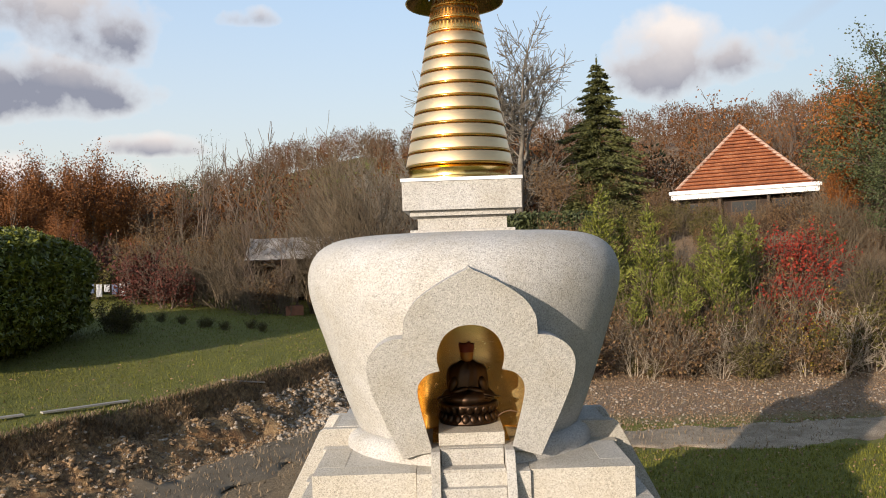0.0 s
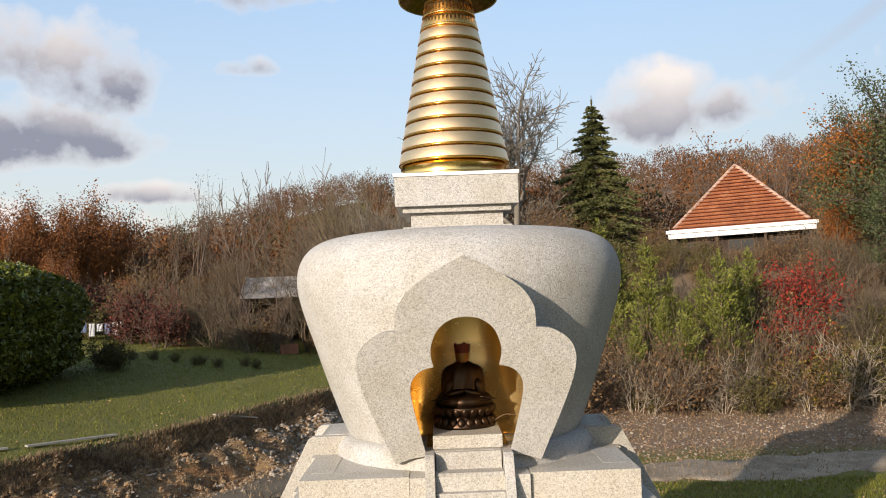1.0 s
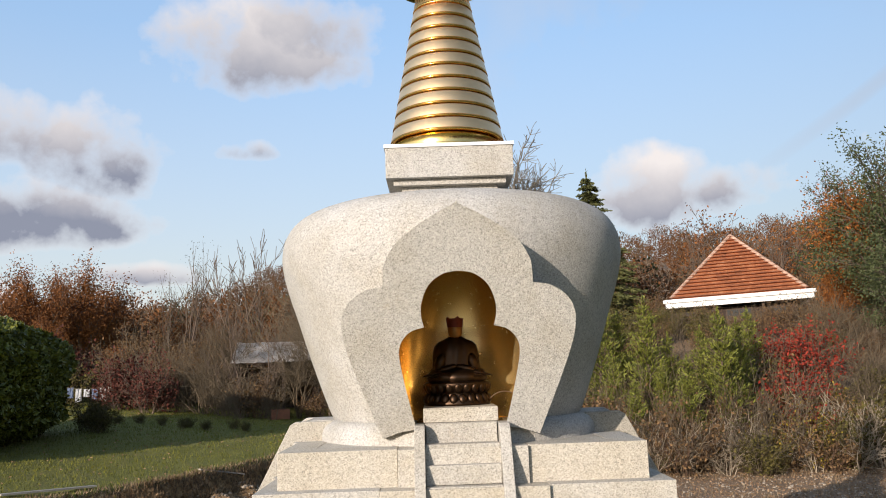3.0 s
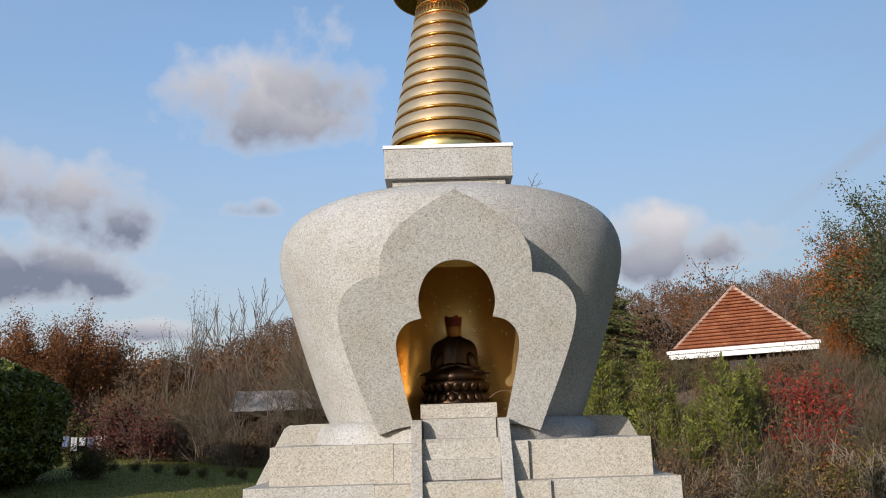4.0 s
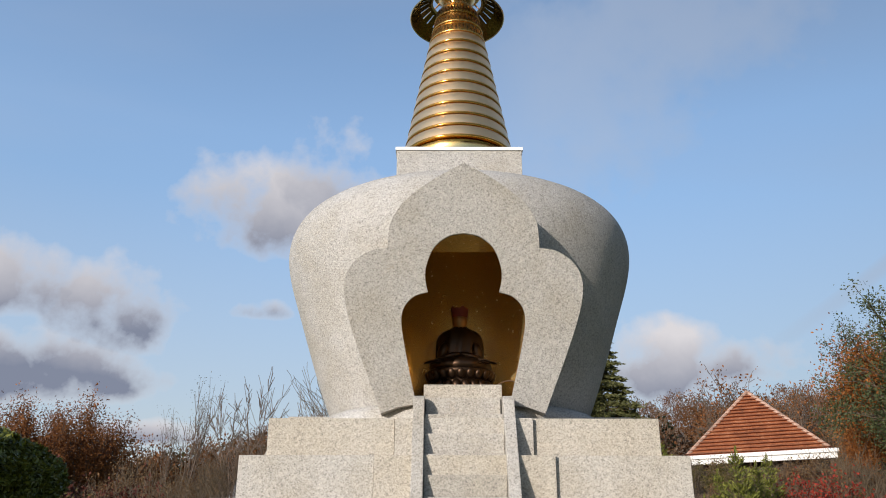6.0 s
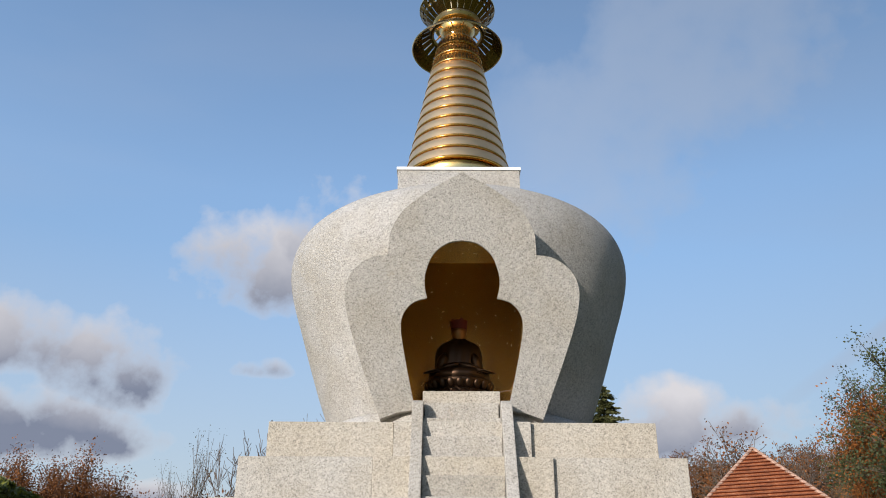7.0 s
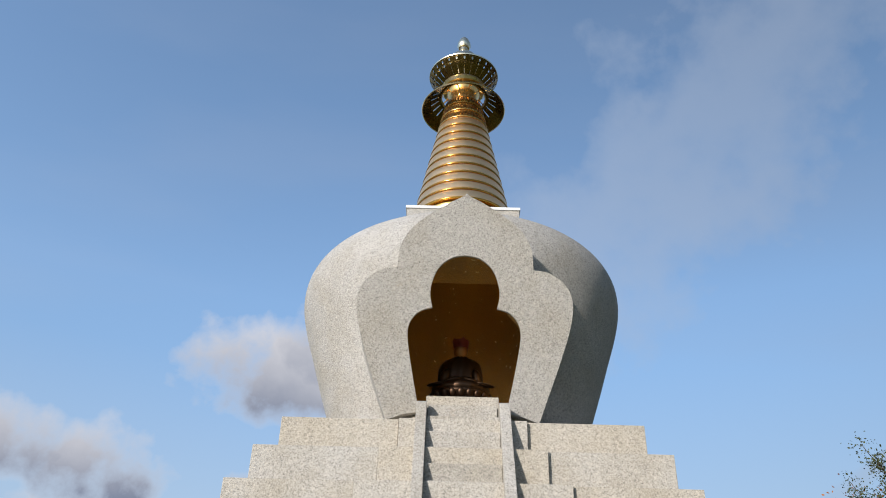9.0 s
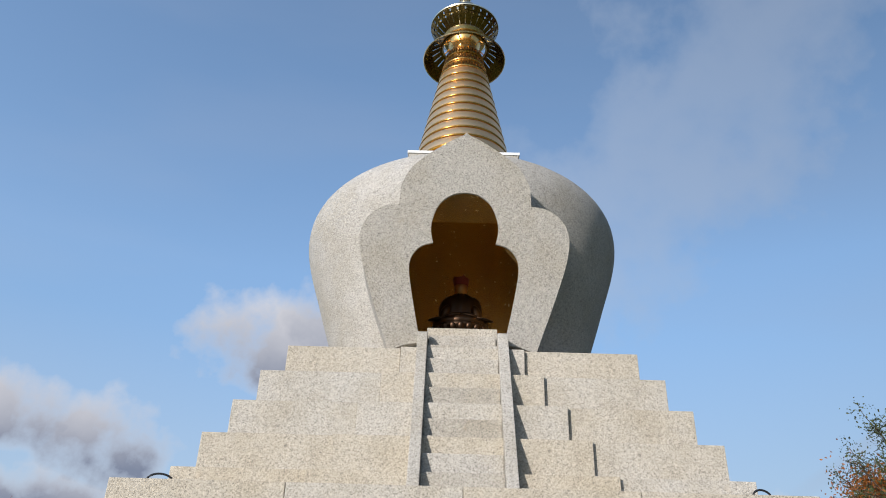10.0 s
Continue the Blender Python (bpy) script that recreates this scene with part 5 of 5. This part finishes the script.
PLANK = plain("weathered_plank", (0.36, 0.32, 0.27), 0.9, 0.2, 4)
for (xa, ya), (xb, yb) in (((-12.6, 13.9), (-10.8, 16.0)), ((-14.4, 12.2), (-13.0, 13.6)), ((-8.6, 19.4), (-7.4, 20.8))):
    za, zb = height(xa, ya) + 0.05, height(xb, yb) + 0.05
    a, c = Vector((xa, ya, za)), Vector((xb, yb, zb))
    n = Vector((-(c - a).y, (c - a).x, 0)).normalized() * 0.10
    bm = bmesh.new()
    low = [bm.verts.new(q) for q in (a - n, a + n, c + n, c - n)]
    hi = [bm.verts.new(q + Vector((0, 0, 0.05))) for q in (a - n, a + n, c + n, c - n)]
    bm.faces.new(low[::-1])
    bm.faces.new(hi)
    for i in range(4):
        bm.faces.new((low[i], low[(i + 1) % 4], hi[(i + 1) % 4], hi[i]))
    tagged(part("plank", bm, PLANK), "weathered grey plank lying along the bank edge", "plank")

# ---- stones, tufts and leaves on the ground ----
ROCK = plain("pale_limestone", (0.37, 0.30, 0.225), 0.95, 0.42, 1.6, 0.5)
rs = random.Random(12)
rv, rf = [], []
ico = bmesh.new()
bmesh.ops.create_icosphere(ico, subdivisions=1, radius=1)
iv = [v.co.copy() for v in ico.verts]
fi = [[v.index for v in f.verts] for f in ico.faces]
ico.free()


def add_rock(x, y, s, sink=0.3):
    z = height(x, y)
    base = len(rv)
    sx, sy, sz = s * rs.uniform(0.7, 1.3), s * rs.uniform(0.7, 1.3), s * rs.uniform(0.5, 0.9)
    for v in iv:
        j = 1 + rs.uniform(-0.22, 0.22)
        rv.append((x + v.x * sx * j, y + v.y * sy * j, z + v.z * sz * j + sz * (1 - 2 * sink)))
    rf.extend([tuple(base + i for i in f) for f in fi])


for k in range(2600):
    u = rs.random()
    c = BANK_A.lerp(BANK_B, -0.6 + 1.9 * u) + bank_side * rs.uniform(-2.9, 0.1)
    add_rock(c.x, c.y, 0.014 + 0.075 * rs.random() ** 4)
for k in range(3000):
    c = BANK_A.lerp(BANK_B, rs.gauss(0.88, 0.15)) + bank_side * rs.uniform(-2.9, -0.1)
    add_rock(c.x, c.y, 0.018 + 0.10 * rs.random() ** 4)
for k in range(2600):
    x, y = rs.uniform(2, 24), rs.uniform(16.5, 27)
    add_rock(x, y, 0.02 + 0.05 * rs.random() ** 3)
clods = []
for k in range(4200):
    c = BANK_A.lerp(BANK_B, rs.uniform(-0.4, 1.1)) + bank_side * rs.uniform(-2.6, 0.1)
    if noise.noise((c.x * 0.7, c.y * 0.7, 6.0)) > -0.25:
        clods.append((c.x, c.y, 0.025 + 0.13 * rs.random() ** 3))
me = bpy.data.meshes.new("rubble")
me.from_pydata(rv, [], rf)
me.materials.append(ROCK)
tagged(new("rubble", me), "scattered pale limestone rubble on bank and verge", "rubble", kind="stuff")
rv, rf = [], []
for x, y, q in clods:
    add_rock(x, y, q * 0.75, 0.5)
me = bpy.data.meshes.new("clods")
me.from_pydata(rv, [], rf)
me.materials.append(plain("dry_clay", (0.30, 0.19, 0.10), 0.95, 0.4, 2.0, 0.5))
tagged(new("clods", me), "crumbled brown clay clods on the cut bank", "clods", kind="stuff")


def blades(name, places, tall, mat, label, seed, lean_out=0.4, width=0.02):
    rng = np.random.default_rng(seed)
    c = np.array(places, float)
    n = len(c)
    a = rng.uniform(0, 2 * math.pi, n)
    h = tall * rng.uniform(0.5, 1.3, n)
    o = rng.uniform(0, lean_out, n) * h
    side_v = np.stack([-np.sin(a), np.cos(a), np.zeros(n)], 1) * width
    tip = c + np.stack([np.cos(a) * o, np.sin(a) * o, h], 1)
    v = np.stack([c - side_v, c + side_v, tip], 1).reshape(-1, 3)
    me = bpy.data.meshes.new(name)
    me.from_pydata(v.tolist(), [], [(3 * i, 3 * i + 1, 3 * i + 2) for i in range(n)])
    me.materials.append(mat)
    return tagged(new(name, me), label, "grass", kind="stuff")


GRASS = leaf_material("lawn_grass", (0.056, 0.064, 0.006), (0.19, 0.178, 0.025), 0.8, 0.6)
STRAW = leaf_material("dry_grass", (0.10, 0.065, 0.035), (0.30, 0.215, 0.13), 0.9, 0.6)
pl = []
for k in range(52000):
    x, y = rs.uniform(-26, 1), rs.uniform(12, 48)
    d = (Vector((x, y)) - BANK_A).dot(bank_side)
    if d > 0.3:
        pl.append((x, y, height(x, y) - 0.01))
for k in range(26000):
    x, y = rs.uniform(3, 16), rs.uniform(5, 14.2)
    pl.append((x, y, height(x, y) - 0.01))
blades("grass", pl, 0.10, GRASS, "short lawn grass", 21, 0.8, 0.015)
pl = []
for k in range(15000):
    c = BANK_A.lerp(BANK_B, rs.uniform(-0.6, 1.5)) + bank_side * (rs.gauss(0.25, 0.3) if k % 3 else rs.uniform(-2.4, 0.5))
    if k % 3 or noise.noise((c.x * 0.8, c.y * 0.8, 2.0)) > 0.0:
        pl.append((c.x, c.y, height(c.x, c.y) - 0.02))
for k in range(4500):
    q = track_line[rs.randrange(30, len(track_line) - 20)]
    pl.append((q.x + rs.gauss(0, 1.4), q.y + rs.gauss(0, 1.1), height(q.x, q.y)))
for k in range(12000):
    x, y = rs.uniform(0, 26), rs.uniform(17.5, 30)
    if noise.noise((x * 0.6, y * 0.6, 4.0)) > 0.05 or y > 25:
        pl.append((x, y, height(x, y) - 0.02))
hang = []
for k in range(5000):
    c = BANK_A.lerp(BANK_B, rs.uniform(-0.6, 1.2)) + bank_side * rs.uniform(-0.25, 0.30)
    hang.append((c.x, c.y, height(c.x, c.y) - 0.02))
blades("hanging_grass", hang, 0.24, leaf_material("dark_straw", (0.07, 0.042, 0.022), (0.25, 0.165, 0.09), 0.9, 0.6), "matted dry grass along the broken edge of the bank", 24, 1.6, 0.018)
blades("dry_grass", pl, 0.14, STRAW, "dry straw-coloured grass tufts along bank and verge", 22, 1.2, 0.022)
pl = []
for k in range(26000):
    x, y = rs.uniform(-2, 28), 17.0 + 20 * rs.random()
    pl.append((x, y, height(x, y) + 0.02))
for k in range(1100):
    x, y = rs.uniform(-24, 0), rs.uniform(12, 46)
    pl.append((x, y, height(x, y) + 0.03))
for k in range(1200):
    x, y = rs.uniform(3, 18), rs.uniform(6, 15)
    pl.append((x, y, height(x, y) + 0.03))
rng = np.random.default_rng(30)
me = cards("fallen_leaves", pl, 0.062, leaf_material("fallen_leaf", (0.10, 0.05, 0.026), (0.42, 0.27, 0.155), 0.9, 0.8), rng, 1.4, way=np.tile((1.0, 0.3, 0.0), (len(pl), 1)))
tagged(new("fallen_leaves", me), "brown fallen leaves strewn over the ground", "leaves", kind="stuff")
again(thicket_c, -0.405, 41, 0.55, 1.0)
again(thicket_c, -0.415, 42, 0.6, 2.0)
# small dark seedlings and stakes in the lawn
for k in range(9):
    c = again(thicket_c, -0.40 + 0.022 * k + rs.uniform(-0.01, 0.01), 46 - 0.4 * k + rs.uniform(-1, 1), 0.20, k * 1.3)
